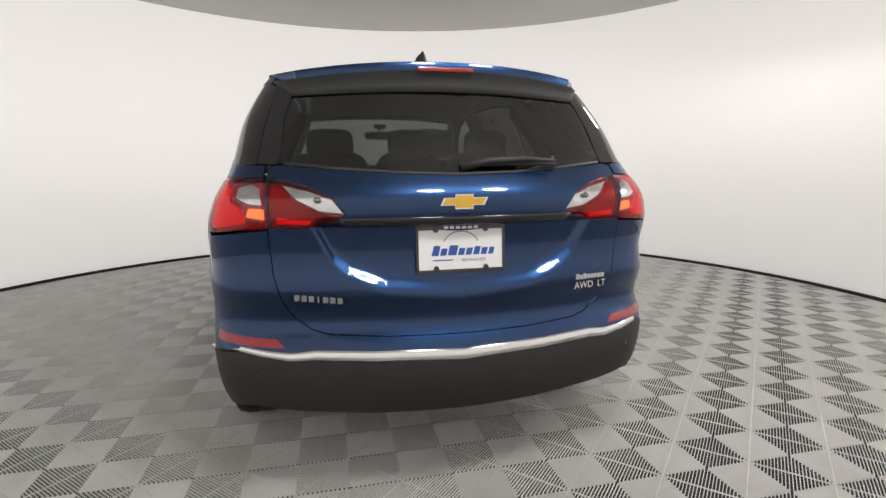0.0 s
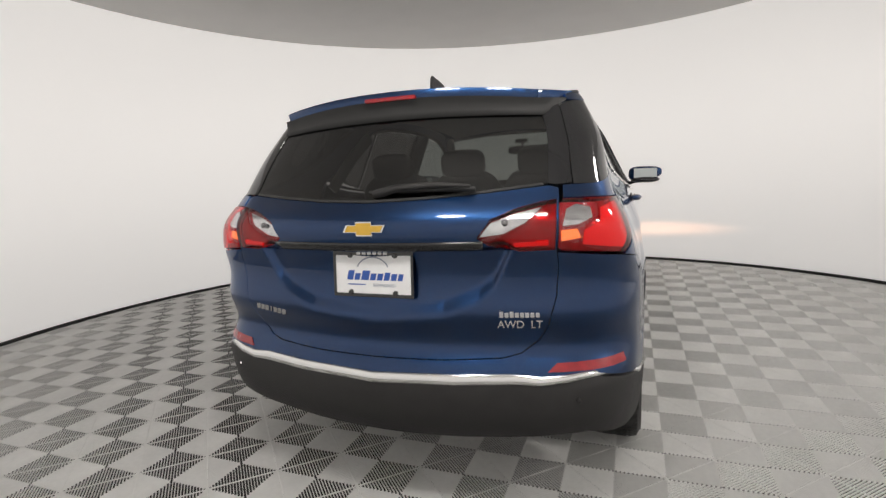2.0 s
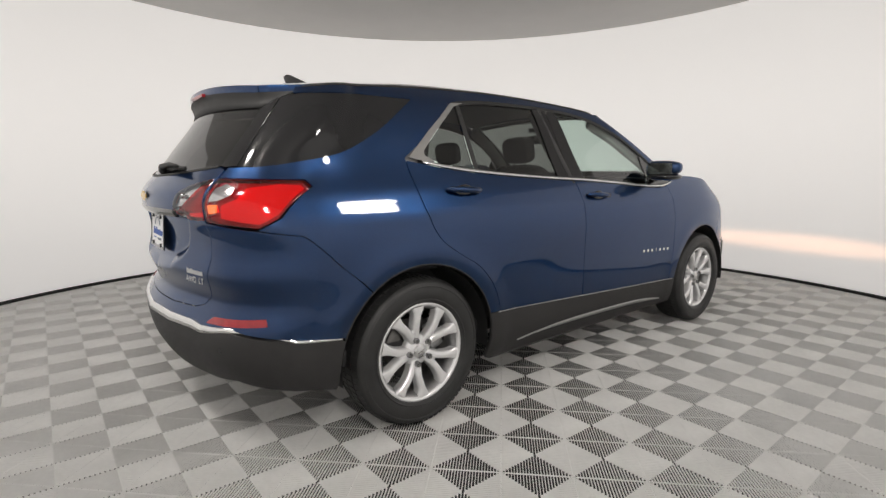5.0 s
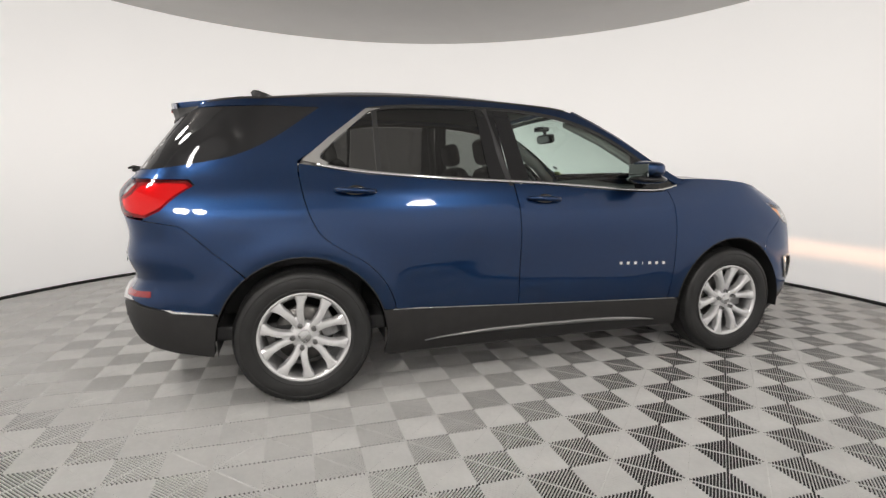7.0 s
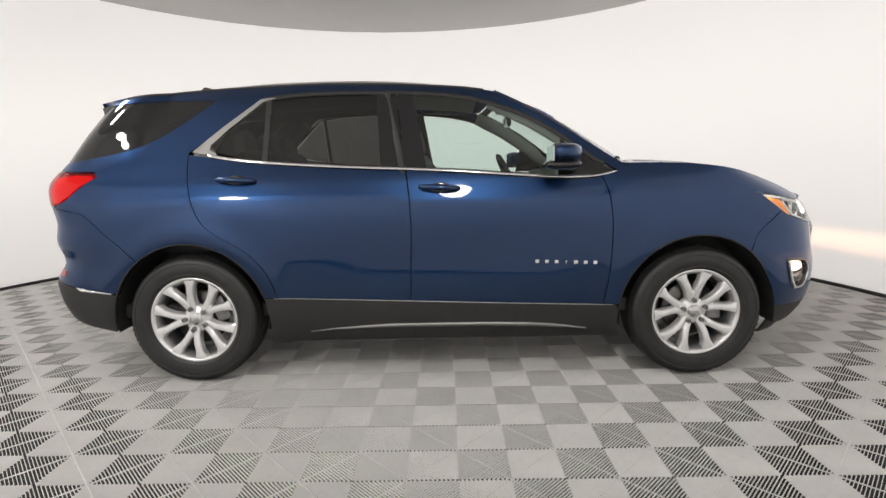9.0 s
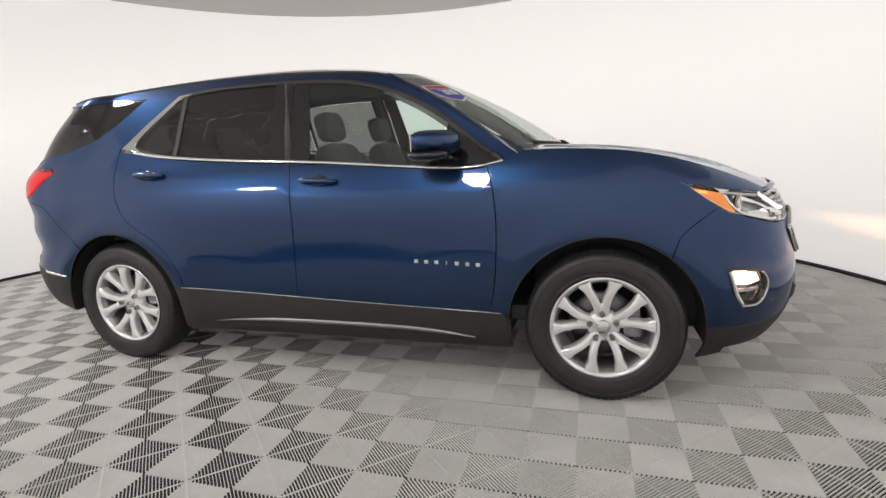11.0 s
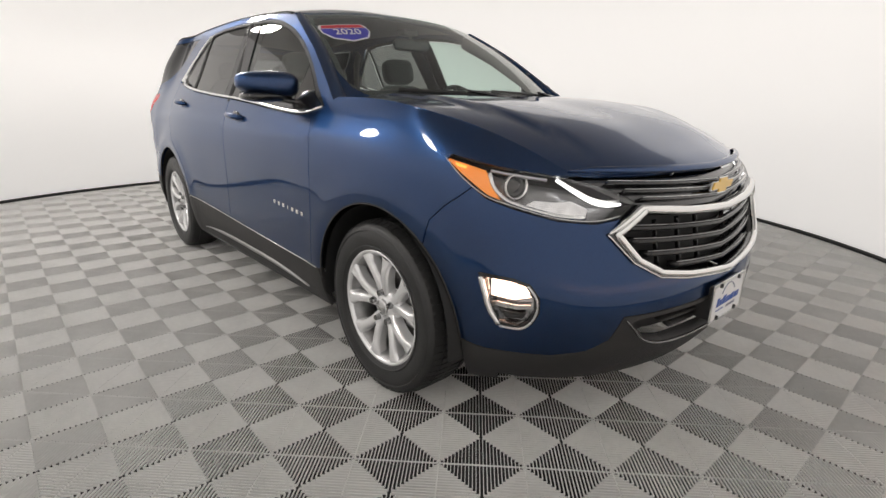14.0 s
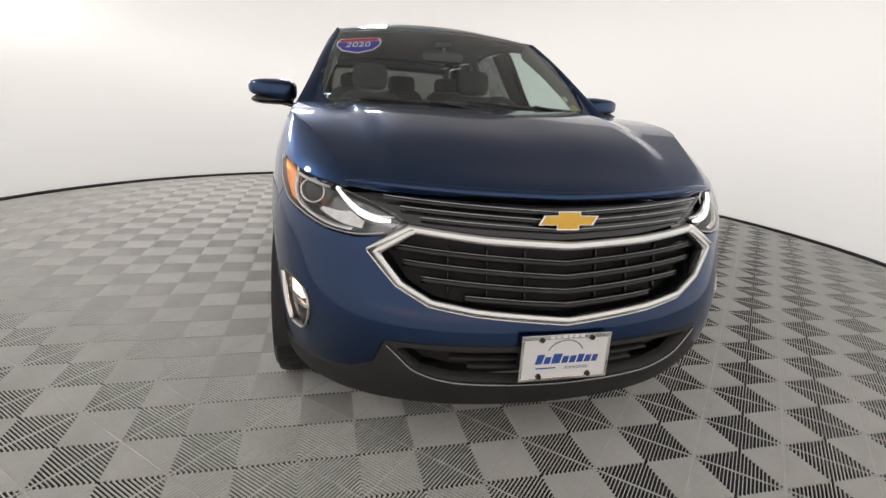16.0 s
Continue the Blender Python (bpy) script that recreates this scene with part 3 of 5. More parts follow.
for s, word in SIDES:
    fd = panel("front_door", car, M_PAINT, skin, S(shift(SEAM_B, GAP)[::-1] + line(BELT, -0.183, 0.832, dz=-0.012) + shift(curve(SEAM_F, 4), -GAP) + line(SILL, 0.84, -0.165), s))
    rd = panel("rear_door", car, M_PAINT, skin, S(line(BELT, -1.345, -0.19, dz=-0.012) + shift(SEAM_B, -GAP)[1:] + line(SILL, -0.18, -0.88) + shift(curve(SEAM_R, 4), GAP)[::-1], s))
    panel("fender", car, M_PAINT, skin, S(shift(curve(SEAM_F, 4), GAP)[::-1] + [(0.93, 1.118)] + line(HOOD_EDGE, 1.0, 1.698, 14, -0.002) + [(1.697, 0.968), (1.759, 0.920), (1.802, 0.892), (1.712, 0.822), (1.655, 0.768)] + arc(FX, 51, 171) + [(0.915, 0.408), (0.87, 0.412)], s))
    # quarter panel with the roof rail and windscreen pillar
    q_low = curve([(-1.225, 1.537), (-1.30, 1.482), (-1.44, 1.382), (-1.58, 1.305), (-1.71, 1.257), (-1.90, 1.222), (-2.02, 1.205)], 4)
    outline = shift(curve(SEAM_R, 4), -GAP)[::-1] + [(-1.355, 1.25), (-1.20, 1.355), (-1.0, 1.528), (-0.965, 1.545)]
    outline += line(WTOP, -0.85, 0.80, 24, 0.014) + [(0.925, 1.116), (0.985, 1.135), (0.86, 1.215), (0.62, 1.375), (0.42, 1.485), (0.29, 1.55)]
    outline += line(ROOF_EDGE, 0.25, -1.80, 24, -0.001) + [(-1.82, 1.515), (-1.5, 1.540)] + q_low + [("v", 0.642, 1.203), ("v", 0.648, 1.166), (-1.99, 1.160), (-1.855, 1.157), (-1.831, 1.130), (-1.980, 1.012), (-2.064, 0.970), (-1.90, 0.94), (-1.70, 0.76)] + arc(RX, 128, 18) + [(-0.93, 0.478)]
    panel("quarter_panel", car, M_PAINT, skin, [(s * (LEN - vr(p[1], p[2])), p[2]) if p[0] == "v" else (s * us(*p), p[1]) for p in outline], step=0.031)
    panel("quarter_window", car, M_TINT, skin, S(q_low[::-1] + [(-1.5, 1.538), (-1.80, 1.513), (-1.84, 1.503)], s) + [(s * (LEN - vr(y, z)), z) for y, z in ((0.606, 1.493), (0.635, 1.40), (0.658, 1.30), (0.675, 1.21))], off=-0.003, label="dark tinted rear quarter glass")
    # windows and their black frames
    def win(name, parent, pts, material, off=-0.008, lab=""):
        return panel(name, parent, material, skin, S(pts, s), off=off, thick=0.004, label=lab)
    win("quarter_light", rd, [(-1.20, 1.246), (-0.955, 1.20), (-0.955, 1.524), (-0.985, 1.507), (-1.15, 1.362), (-1.238, 1.278)], M_PRIVACY)
    win("window", rd, [(-0.925, 1.195)] + line(BELT, -0.9, -0.315, 8, 0.01) + [(-0.345, 1.552)] + line(WTOP, -0.4, -0.925, 8, -0.008), M_PRIVACY, lab="dark tinted rear door glass")
    win("window", fd, [(-0.085, 1.148)] + line(BELT, 0.0, 0.60, 8, 0.01) + [(0.625, 1.302)] + line(WTOP, 0.58, -0.15, 12, -0.012), M_CLEAR, lab="clear green-tinted front door glass")
    win("pillar_cover", rd, [(-0.320, 1.156), (-0.1955, 1.150), (-0.2415, 1.555), (-0.350, 1.556)], M_TINT, -0.002)
    win("pillar_cover", fd, [(-0.192, 1.150), (-0.078, 1.145), (-0.146, 1.552), (-0.238, 1.557)], M_TINT, -0.002)
    win("mirror_sail", fd, [(0.612, 1.096), (0.83, 1.100), (0.905, 1.115), (0.80, 1.165), (0.64, 1.292)], M_GLOSS, -0.003)
    win("division_bar", rd, [(-0.954, 1.20), (-0.926, 1.197), (-0.926, 1.535), (-0.954, 1.524)], M_SEAL, -0.002)
    # seal frame round the side windows
    seal = line(WTOP, -0.97, 0.86, 40, 0.003)
    ribbon("window_seal", car, M_SEAL, skin, [(s * us(x, z), z) for x, z in seal], 0.026, 0.004, -0.004)
    ribbon("belt_molding", car, M_CHROME, skin, [(s * us(x, z), z) for x, z in line(BELT, -1.26, 0.915, 50)], [0.018, 0.016, 0.015, 0.014, 0.010], 0.007, 0.0, "bright chrome strip under the side windows")
    panel("pillar_molding", car, M_CHROME, skin, S([(-1.335, 1.250), (-1.225, 1.229), (-1.195, 1.236), (-1.242, 1.262), (-1.238, 1.284), (-1.15, 1.368), (-0.972, 1.518), (-0.90, 1.540), (-0.985, 1.534), (-1.185, 1.378)], s), off=0.004, thick=0.012, step=0.02, label="wide chrome blade at the rear door glass")
    ribbon("roof_molding", car, M_SEAL, skin, [(s * us(x, z), z) for x, z in line(ROOF_EDGE, -1.78, 0.24, 40, -0.002)], 0.014, 0.004, 0.0)
    # cladding
    panel("rocker_cladding", car, M_BLACK, skin, S(line(SILL, -0.915, 0.92, 20, -0.004) + arc(FX, 172, 196, n=5)[1:] + [(0.885, 0.228), (-0.91, 0.215)] + arc(RX, -16, 17, n=5), s), off=0.004, thick=0.03)
    ribbon("sill_strip", car, M_SATIN, skin, [(s * us(x, z), z) for x, z in line(SILL, -0.90, 0.90, 30, -0.003)], 0.0035, 0.002, 0.002)
    ribbon("rocker_molding", car, M_DIMSILVER, skin, [(s * us(x, z), z) for x, z in [(-0.72, 0.283)] + curve([(-0.60, 0.297), (-0.35, 0.308), (0.0, 0.311), (0.4, 0.307), (0.62, 0.294), (0.77, 0.278)], 5)], [0.003, 0.022, 0.024, 0.022, 0.004], 0.007, 0.006, "silver strip low on the door cladding")
    for cx in (RX, FX):
        ribbon("arch_molding", car, M_BLACK, skin, S(arc(cx, 2, 178, ARCH - 0.002, 44), s), 0.007, 0.004, -0.002)
        b = bmesh.new()
        rows = []
        for k in range(33):
            a = radians(-8 + 196 * k / 32)
            rows.append([b.verts.new((cx + r * math.cos(a), -s * y, HZ + r * math.sin(a))) for r, y in ((ARCH - 0.012, 0.888), (ARCH - 0.004, 0.80), (ARCH - 0.006, 0.56), (0.05, 0.555))])
        for p, q in zip(rows, rows[1:]):
            for i in range(3):
                b.faces.new((p[i], p[i + 1], q[i + 1], q[i]))
        part("wheel_liner", b, M_SEAL, car, smooth=True)
    panel("bumper_end", car, M_BLACK, skin, S([(1.785, 0.370)] + arc(FX, 2, -20, n=6) + [(1.80, 0.205), (1.862, 0.215), (1.870, 0.358)], s), off=0.002)
    door_handle(fd, s, 0.0, 1.043)
    door_handle(rd, s, -1.065, 1.098)
    # seven small bright blocks where the model name stands
    for k in range(7):
        x = 0.497 + k * 0.0505
        z = 0.650 - 0.0018 * k
        c = skin(np.array([s * us(x, z)]), np.array([z]))[0]
        part("name_block", box_bm(c[0] - (0.003 if k == 3 else 0.0105), c[0] + (0.003 if k == 3 else 0.0105), c[1] - 0.003, c[1] + 0.003, c[2] - 0.0095, c[2] + 0.0095, 0.002), M_CHROME, fd)
    # door mirror
    mir = new("door_mirror")
    mir.parent = car
    b = bmesh.new()
    bmesh.ops.create_uvsphere(b, u_segments=28, v_segments=18, radius=1.0)
    for v in b.verts:
        c = v.co
        c.x = math.copysign(abs(c.x) ** 0.75, c.x)
        c.y = math.copysign(abs(c.y) ** 0.62, c.y)
        c.z = math.copysign(abs(c.z) ** 0.62, c.z)
        x = 0.606 + (0.104 if c.x > 0 else 0.058) * c.x * (1 - 0.28 * c.y)
        v.co = (x - 0.02 * c.y, -s * (0.953 + 0.125 * c.y), 1.204 + 0.053 * c.z * (1 - 0.20 * c.y) + 0.006 * c.y)
    part("shell", b, M_PAINT, mir, smooth=True)
    b = bmesh.new()
    bmesh.ops.create_uvsphere(b, u_segments=24, v_segments=10, radius=1.0)
    for v in b.verts:
        c = v.co
        v.co = (0.608 + 0.092 * math.copysign(abs(c.x) ** 0.7, c.x), -s * (0.955 + 0.110 * math.copysign(abs(c.y) ** 0.7, c.y)), 1.150 + 0.026 * c.z)
    part("lower_shell", b, M_GLOSS, mir, smooth=True)
    part("arm", tube_bm([(0.70, -s * 0.80, 1.118), (0.67, -s * 0.86, 1.130), (0.64, -s * 0.93, 1.142)], [0.030, 0.024, 0.024], 10, flat=0.55), M_GLOSS, mir, smooth=True)
    part("mirror_glass", box_bm(0.5455, 0.5510, -s * 0.955 - 0.085, -s * 0.955 + 0.085, 1.168, 1.240, 0.0), M_MIRROR, mir)

# hood, roof, windscreen
n = 30
hood = [(float(COWL(y)) + 0.012, y) for y in np.linspace(-0.70, 0.70, 25)]
edge = [(x, float(HOOD_Y(x)) - 0.004) for x in np.linspace(1.0, 1.80, 22) if float(HOOD_Y(x)) > 0.79]
NOSE = []
for y in np.linspace(0.0, 0.785, 33):
    z = max(nose_line(y), float(np.interp(y, [0.0, 0.25, 0.45, 0.56, 0.64, 0.68], [0.931, 0.937, 0.943, 0.945, 0.940, 0.90])))
    NOSE.append((uf(y, z), z))
nose_pts = [tuple(skin(np.array([u]), np.array([z]))[0]) for u, z in NOSE]
nose = [(p[0], -p[1]) for p in reversed(nose_pts)] + [(p[0], p[1]) for p in nose_pts[1:]]
part_hood = panel("hood", car, M_PAINT, hood_top, hood + edge + nose + [(x, -y) for x, y in reversed(edge)], step=0.045, thick=0.014)
ry = [(x, float(ROOF_Y(x)) - 0.003) for x in np.linspace(0.255, -1.76, 40)]
panel("roof", car, M_PAINT, roof_top, [(float(HEADER(y)) - 0.002, y) for y in np.linspace(-0.54, 0.54, 21)] + ry + [(x, -y) for x, y in reversed(ry)], step=0.06)
sp = [(x, float(ROOF_Y(x)) - 0.003 - 0.11 * sstep(-1.75, -1.95, x)) for x in np.linspace(-1.765, -1.93, 6)]
lip = [(-2.040 + 0.11 * (abs(y) / 0.55) ** 2.2, y) for y in np.linspace(0.54, -0.54, 25)]
spoiler = panel("spoiler", car, M_PAINT, roof_top, sp + lip + [(x, -y) for x, y in reversed(sp)], step=0.04, thick=0.034, off=0.001)
fc = bmesh.new()
rows = []
for y in np.linspace(-0.555, 0.555, 31):
    yy = np.array([min(0.54, abs(y))])
    lx = -2.040 + 0.11 * (float(yy[0]) / 0.55) ** 2.2
    lz = float(roof_top(np.array([lx]), yy)[0, 2])
    gz = 1.468 - 0.015 * (y / 0.55) ** 2
    g = tail(np.array([math.copysign(vr(abs(y), gz), -y)]), np.array([gz]))[0]
    rows.append([fc.verts.new(p) for p in ((lx + 0.004, y, lz - 0.028), (lx + 0.012, y, lz - 0.045), ((lx + g[0]) / 2 + 0.012, y, (lz - 0.04) * 0.4 + gz * 0.6), (g[0] - 0.004, y, gz), (g[0] + 0.03, y, gz - 0.004))])
for p, q in zip(rows, rows[1:]):
    for i in range(4):
        fc.faces.new((p[i], q[i], q[i + 1], p[i + 1]))
for r in (rows[0], rows[-1]):
    sd = 1 if r[0].co.y < 0 else -1
    e1, e2 = (fc.verts.new(skin(np.array([sd * us(x, z)]), np.array([z]))[0] + np.array([0, sd * 0.004, 0])) for x, z in ((-1.80, 1.522), (-1.862, 1.495)))
    for i in range(4):
        fc.faces.new((r[i], r[i + 1], e2))
    fc.faces.new((r[0], e2, e1))
bmesh.ops.recalc_face_normals(fc, faces=fc.faces)
part("under_face", fc, M_SEAL, spoiler, "gloss black face under the spoiler", smooth=True)
part("brake_lamp", box_bm(-2.047, -2.020, -0.105, 0.105, 1.536, 1.552, 0.005), M_DARKRED, spoiler, "long dark red high brake lamp")
wscreen = panel("windscreen", car, M_CLEAR, screen, [(s, 0.03) for s in np.linspace(-0.985, 0.985, 24)] + [(0.985, 0.98)] + [(s, 0.985) for s in np.linspace(0.985, -0.985, 24)], step=0.07, thick=0.006, label="clear windscreen with black edge band")
for sg in (-1, 1):
    panel("cowl_corner", car, M_PAINT, screen, [(sg * a, b) for a, b in ((0.82, 0.0), (0.90, 0.045), (0.945, 0.10), (0.975, 0.20), (1.0, 0.28), (1.0, 0.0))], off=0.008, thick=0.012, step=0.03)
for s, word in SIDES:
    # painted windscreen pillar between the glass and the side, and the panel that fills the glass's lower corner
    foot = curve([(0.985, 1.130), (0.86, 1.215), (0.62, 1.375), (0.42, 1.485), (0.29, 1.55)], 5)
    b = bmesh.new()
    rows = []
    for k, (x, z) in enumerate(foot):
        t = 0.005 + 0.985 * k / (len(foot) - 1)
        p, q = screen(np.array([-s * 0.988]), np.array([t]))[0], skin(np.array([s * us(x, z)]), np.array([z]))[0]
        m = (p + q) / 2 + np.array([0.006, -s * 0.004, 0.010])
        rows.append([b.verts.new(v) for v in (p + np.array([-0.012, 0, -0.012]), p + np.array([0.002, 0, 0.003]), m, q + np.array([0.0, 0, 0.001]))])
    for p, q in zip(rows, rows[1:]):
        for i in range(3):
            b.faces.new((p[i], p[i + 1], q[i + 1], q[i]) if s > 0 else (p[i], q[i], q[i + 1], p[i + 1]))
    bmesh.ops.recalc_face_normals(b, faces=b.faces)
    part("windscreen_pillar", b, M_PAINT, car, smooth=True)
for edge_line, w in (([(s, 0.955) for s in np.linspace(-0.97, 0.97, 30)], 0.05), ([(s, 0.05) for s in np.linspace(-0.97, 0.97, 30)], 0.075)):
    ribbon("dark_band", wscreen, M_GLOSS, screen, edge_line, w, 0.002, -0.010)
for sg in (-1, 1):
    ribbon("dark_band", wscreen, M_GLOSS, screen, [(sg * 0.975, t) for t in np.linspace(0.02, 0.98, 24)], 0.035, 0.003, -0.004)
cowl = bmesh.new()
rows = [[cowl.verts.new((float(COWL(y)) + dx, y, 1.150 - 0.034 * (y / 0.725) ** 2 + dz)) for dx, dz in ((-0.03, -0.01), (0.0, 0.004), (0.035, -0.016), (0.05, -0.06))] for y in np.linspace(-0.70, 0.70, 41)]
for p, q in zip(rows, rows[1:]):
    for i in range(3):
        cowl.faces.new((p[i], q[i], q[i + 1], p[i + 1]))
part("cowl_panel", cowl, M_BLACK, car, smooth=True)
for y0, y1 in ((0.60, -0.02), (0.05, -0.52)):
    wp = new("wiper")
    wp.parent = car
    pts = [(float(COWL(y)) - 0.012 - 0.05 * k / 12, y, 1.163 + 0.022 * k / 12) for k, y in enumerate(np.linspace(y0, y1, 13))]
    part("blade", tube_bm(pts, 0.008, 6, flat=1.2), M_BLACK, wp, smooth=True)
    part("arm", tube_bm([(float(COWL(y0)) + 0.02, y0, 1.155), (float(COWL((y0 + y1) / 2)) - 0.02, (y0 * 0.55 + y1 * 0.45), 1.187)], [0.011, 0.006], 6), M_GLOSS, wp, smooth=True)
ant = bmesh.new()
rows = []
for k in range(13):
    t = k / 12
    h, wd = 0.076 * (min(1, t / 0.8) ** 0.9) * (1 if t < 0.93 else 0.82), 0.044 * math.sin(math.pi * (0.12 + 0.8 * t))
    x = -1.42 - 0.17 * t
    z = float(roof_top(np.array([x]), np.array([0.0]))[0, 2]) - 0.004
    rows.append([ant.verts.new(p) for p in ((x, -wd, z), (x - 0.01 * t, -wd * 0.50, z + h * 0.80), (x - 0.02 * t, 0, z + h), (x - 0.01 * t, wd * 0.50, z + h * 0.80), (x, wd, z))])
for p, q in zip(rows, rows[1:]):
    for i in range(4):
        ant.faces.new((p[i], p[i + 1], q[i + 1], q[i]))
ant.faces.new(rows[0])
ant.faces.new(rows[-1][::-1])
bmesh.ops.recalc_face_normals(ant, faces=ant.faces)
part("roof_antenna", ant, M_BLACK, car, "black shark fin antenna", smooth=True)

# ---- tail ----
gate_half = RE([(0.0, 0.622), (0.25, 0.624), (0.45, 0.633), (0.51, 0.648), (0.565, 0.69), (0.60, 0.745), (0.628, 0.85), (0.632, 0.995)]) + RE([(0.635, 1.165), (0.63, 1.195), (0.60, 1.203), (0.4, 1.186), (0.2, 1.172), (0.0, 1.166)])
lamp_in = [(0.385, 1.045), (0.43, 1.105), (0.50, 1.135), (0.58, 1.155), (0.629, 1.160), (0.629, 1.000), (0.52, 0.998), (0.42, 1.02)]
gate = panel("liftgate", car, M_PAINT, tail, both(gate_half), [RE(lamp_in), RE(lamp_in, -1)], step=0.0115, thick=0.012)
panel("rear_window", gate, M_REARGLASS, tail, both(RE([(0.0, 1.176), (0.2, 1.182), (0.4, 1.196), (0.592, 1.214), (0.607, 1.226), (0.577, 1.42), (0.560, 1.475), (0.3, 1.488), (0.0, 1.49)])), step=0.05, off=-0.004, thick=0.005, label="dark tinted heated rear window")
for sg in (1, -1):
    panel("window_cover", gate, M_TINT, tail, [(sg * a, b) for a, b in RE([(0.596, 1.212), (0.62, 1.208), (0.671, 1.211), (0.654, 1.30), (0.631, 1.40), (0.602, 1.493), (0.55, 1.492), (0.54, 1.475), (0.562, 1.43)])], off=-0.001, step=0.03)
frame_line = RE([(0.0, 1.172), (0.2, 1.178), (0.4, 1.192), (0.58, 1.209)])
ribbon("window_seal", gate, M_SEAL, tail, [(-a, b) for a, b in reversed(frame_line)] + frame_line[1:], 0.012, 0.003, 0.0)
ribbon("handle_bar", gate, M_GLOSS, tail, [(v, 1.017) for v in np.linspace(-0.41, 0.41, 30)], 0.034, 0.006, -0.003, "gloss black trim over the plate")
wp = new("rear_wiper")
wp.parent = gate
part("arm", tube_bm([(-2.215, -0.01, 1.195), (-2.235, -0.10, 1.215), (-2.232, -0.24, 1.222), (-2.222, -0.36, 1.214)], [0.022, 0.016, 0.012, 0.007], 8, flat=0.8), M_BLACK, wp, smooth=True)
part("blade", tube_bm([(-2.205, 0.02, 1.20), (-2.21, -0.12, 1.206), (-2.208, -0.26, 1.206), (-2.198, -0.37, 1.203)], 0.010, 6), M_SEAL, wp, smooth=True)
bump_half = RE([(0.0, 0.6188), (0.25, 0.6208), (0.453, 0.6298), (0.513, 0.645), (0.569, 0.688), (0.6035, 0.744), (0.6315, 0.85), (0.6355, 0.992)]) + side_to_tail(S([(-2.067, 0.9665), (-1.9022, 0.9378), (-1.7022, 0.7578)] + arc(RX, 129, 158, n=8) + [(-1.775, 0.515), (-1.95, 0.535)])) + RE([(0.74, 0.590), (0.66, 0.580), (0.58, 0.572), (0.50, 0.578), (0.3, 0.572), (0.0, 0.564)])
rb = panel("rear_bumper", car, M_PAINT, tail, both(bump_half), step=0.035)
low = side_to_tail(S([(-1.775, 0.51), (-1.95, 0.53)])) + RE([(0.74, 0.584), (0.66, 0.574), (0.58, 0.566), (0.50, 0.572), (0.3, 0.566), (0.0, 0.558)])
ribbon("bumper_molding", rb, M_CHROME, tail, [(-a, b) for a, b in low] + low[::-1][1:], [0.012, 0.020, 0.030, 0.038, 0.040, 0.038, 0.030, 0.020, 0.012], 0.010, 0.001, "bright chrome strip across the rear bumper")
val = RE([(0.0, 0.556), (0.3, 0.562), (0.50, 0.568), (0.58, 0.562), (0.66, 0.568), (0.74, 0.578)]) + side_to_tail(S([(-1.95, 0.526), (-1.772, 0.506)] + arc(RX, 160, 184, n=6) + [(-1.79, 0.29), (-1.95, 0.315)])) + RE([(0.72, 0.37), (0.55, 0.345), (0.3, 0.33), (0.0, 0.325)])
panel("rear_valance", car, M_BLACK, tail, both(val), off=0.003, thick=0.05, step=0.045)
for sg in (1, -1):
    panel("reflector", rb, M_DARKRED, tail, [(sg * a, b) for a, b in RE([(0.600, 0.592), (0.628, 0.618)]) + side_to_tail(S([(-2.05, 0.628), (-2.05, 0.600)]))], off=0.003, thick=0.006, step=0.02, label="dark red reflector")
    sensor = bmesh.new()
    bmesh.ops.create_cone(sensor, segments=16, radius1=0.011, radius2=0.011, depth=0.006, cap_ends=True)
    c = tail(np.array([sg * vr(0.70, 0.50)]), np.array([0.50]))[0]
    bmesh.ops.transform(sensor, verts=sensor.verts, matrix=Matrix.Translation(c) @ Matrix.Rotation(radians(90), 4, "Y") @ Matrix.Rotation(radians(-40 * sg), 4, "X"))
    part("parking_sensor", sensor, M_GLOSS, rb)


def tail_lamp(name, s, outline, cells, back, parent):
    lamp = new(name)
    lamp.parent = parent
    panel("housing", lamp, M_DARKRED, tail, outline, off=-0.022, thick=0.004, step=0.025, label="dark red lamp bowl")
    for kind, poly in cells:
        panel("light_cell", lamp, {"red": M_REDGLOW, "amber": M_TURNLIT, "clear": M_REFLECT}[kind], tail, poly, off=-0.012, thick=0.008, step=0.02, label={"red": "lit red lamp cell", "amber": "lit orange lamp cell", "clear": "clear reversing lamp cell"}[kind])
    for kind, poly in back:
        panel("lens", lamp, {"red": M_REDLENS, "clear": M_LENS}[kind], tail, poly, off=0.002, thick=0.010, step=0.02, label={"red": "red lens", "clear": "clear lens"}[kind])
    return lamp


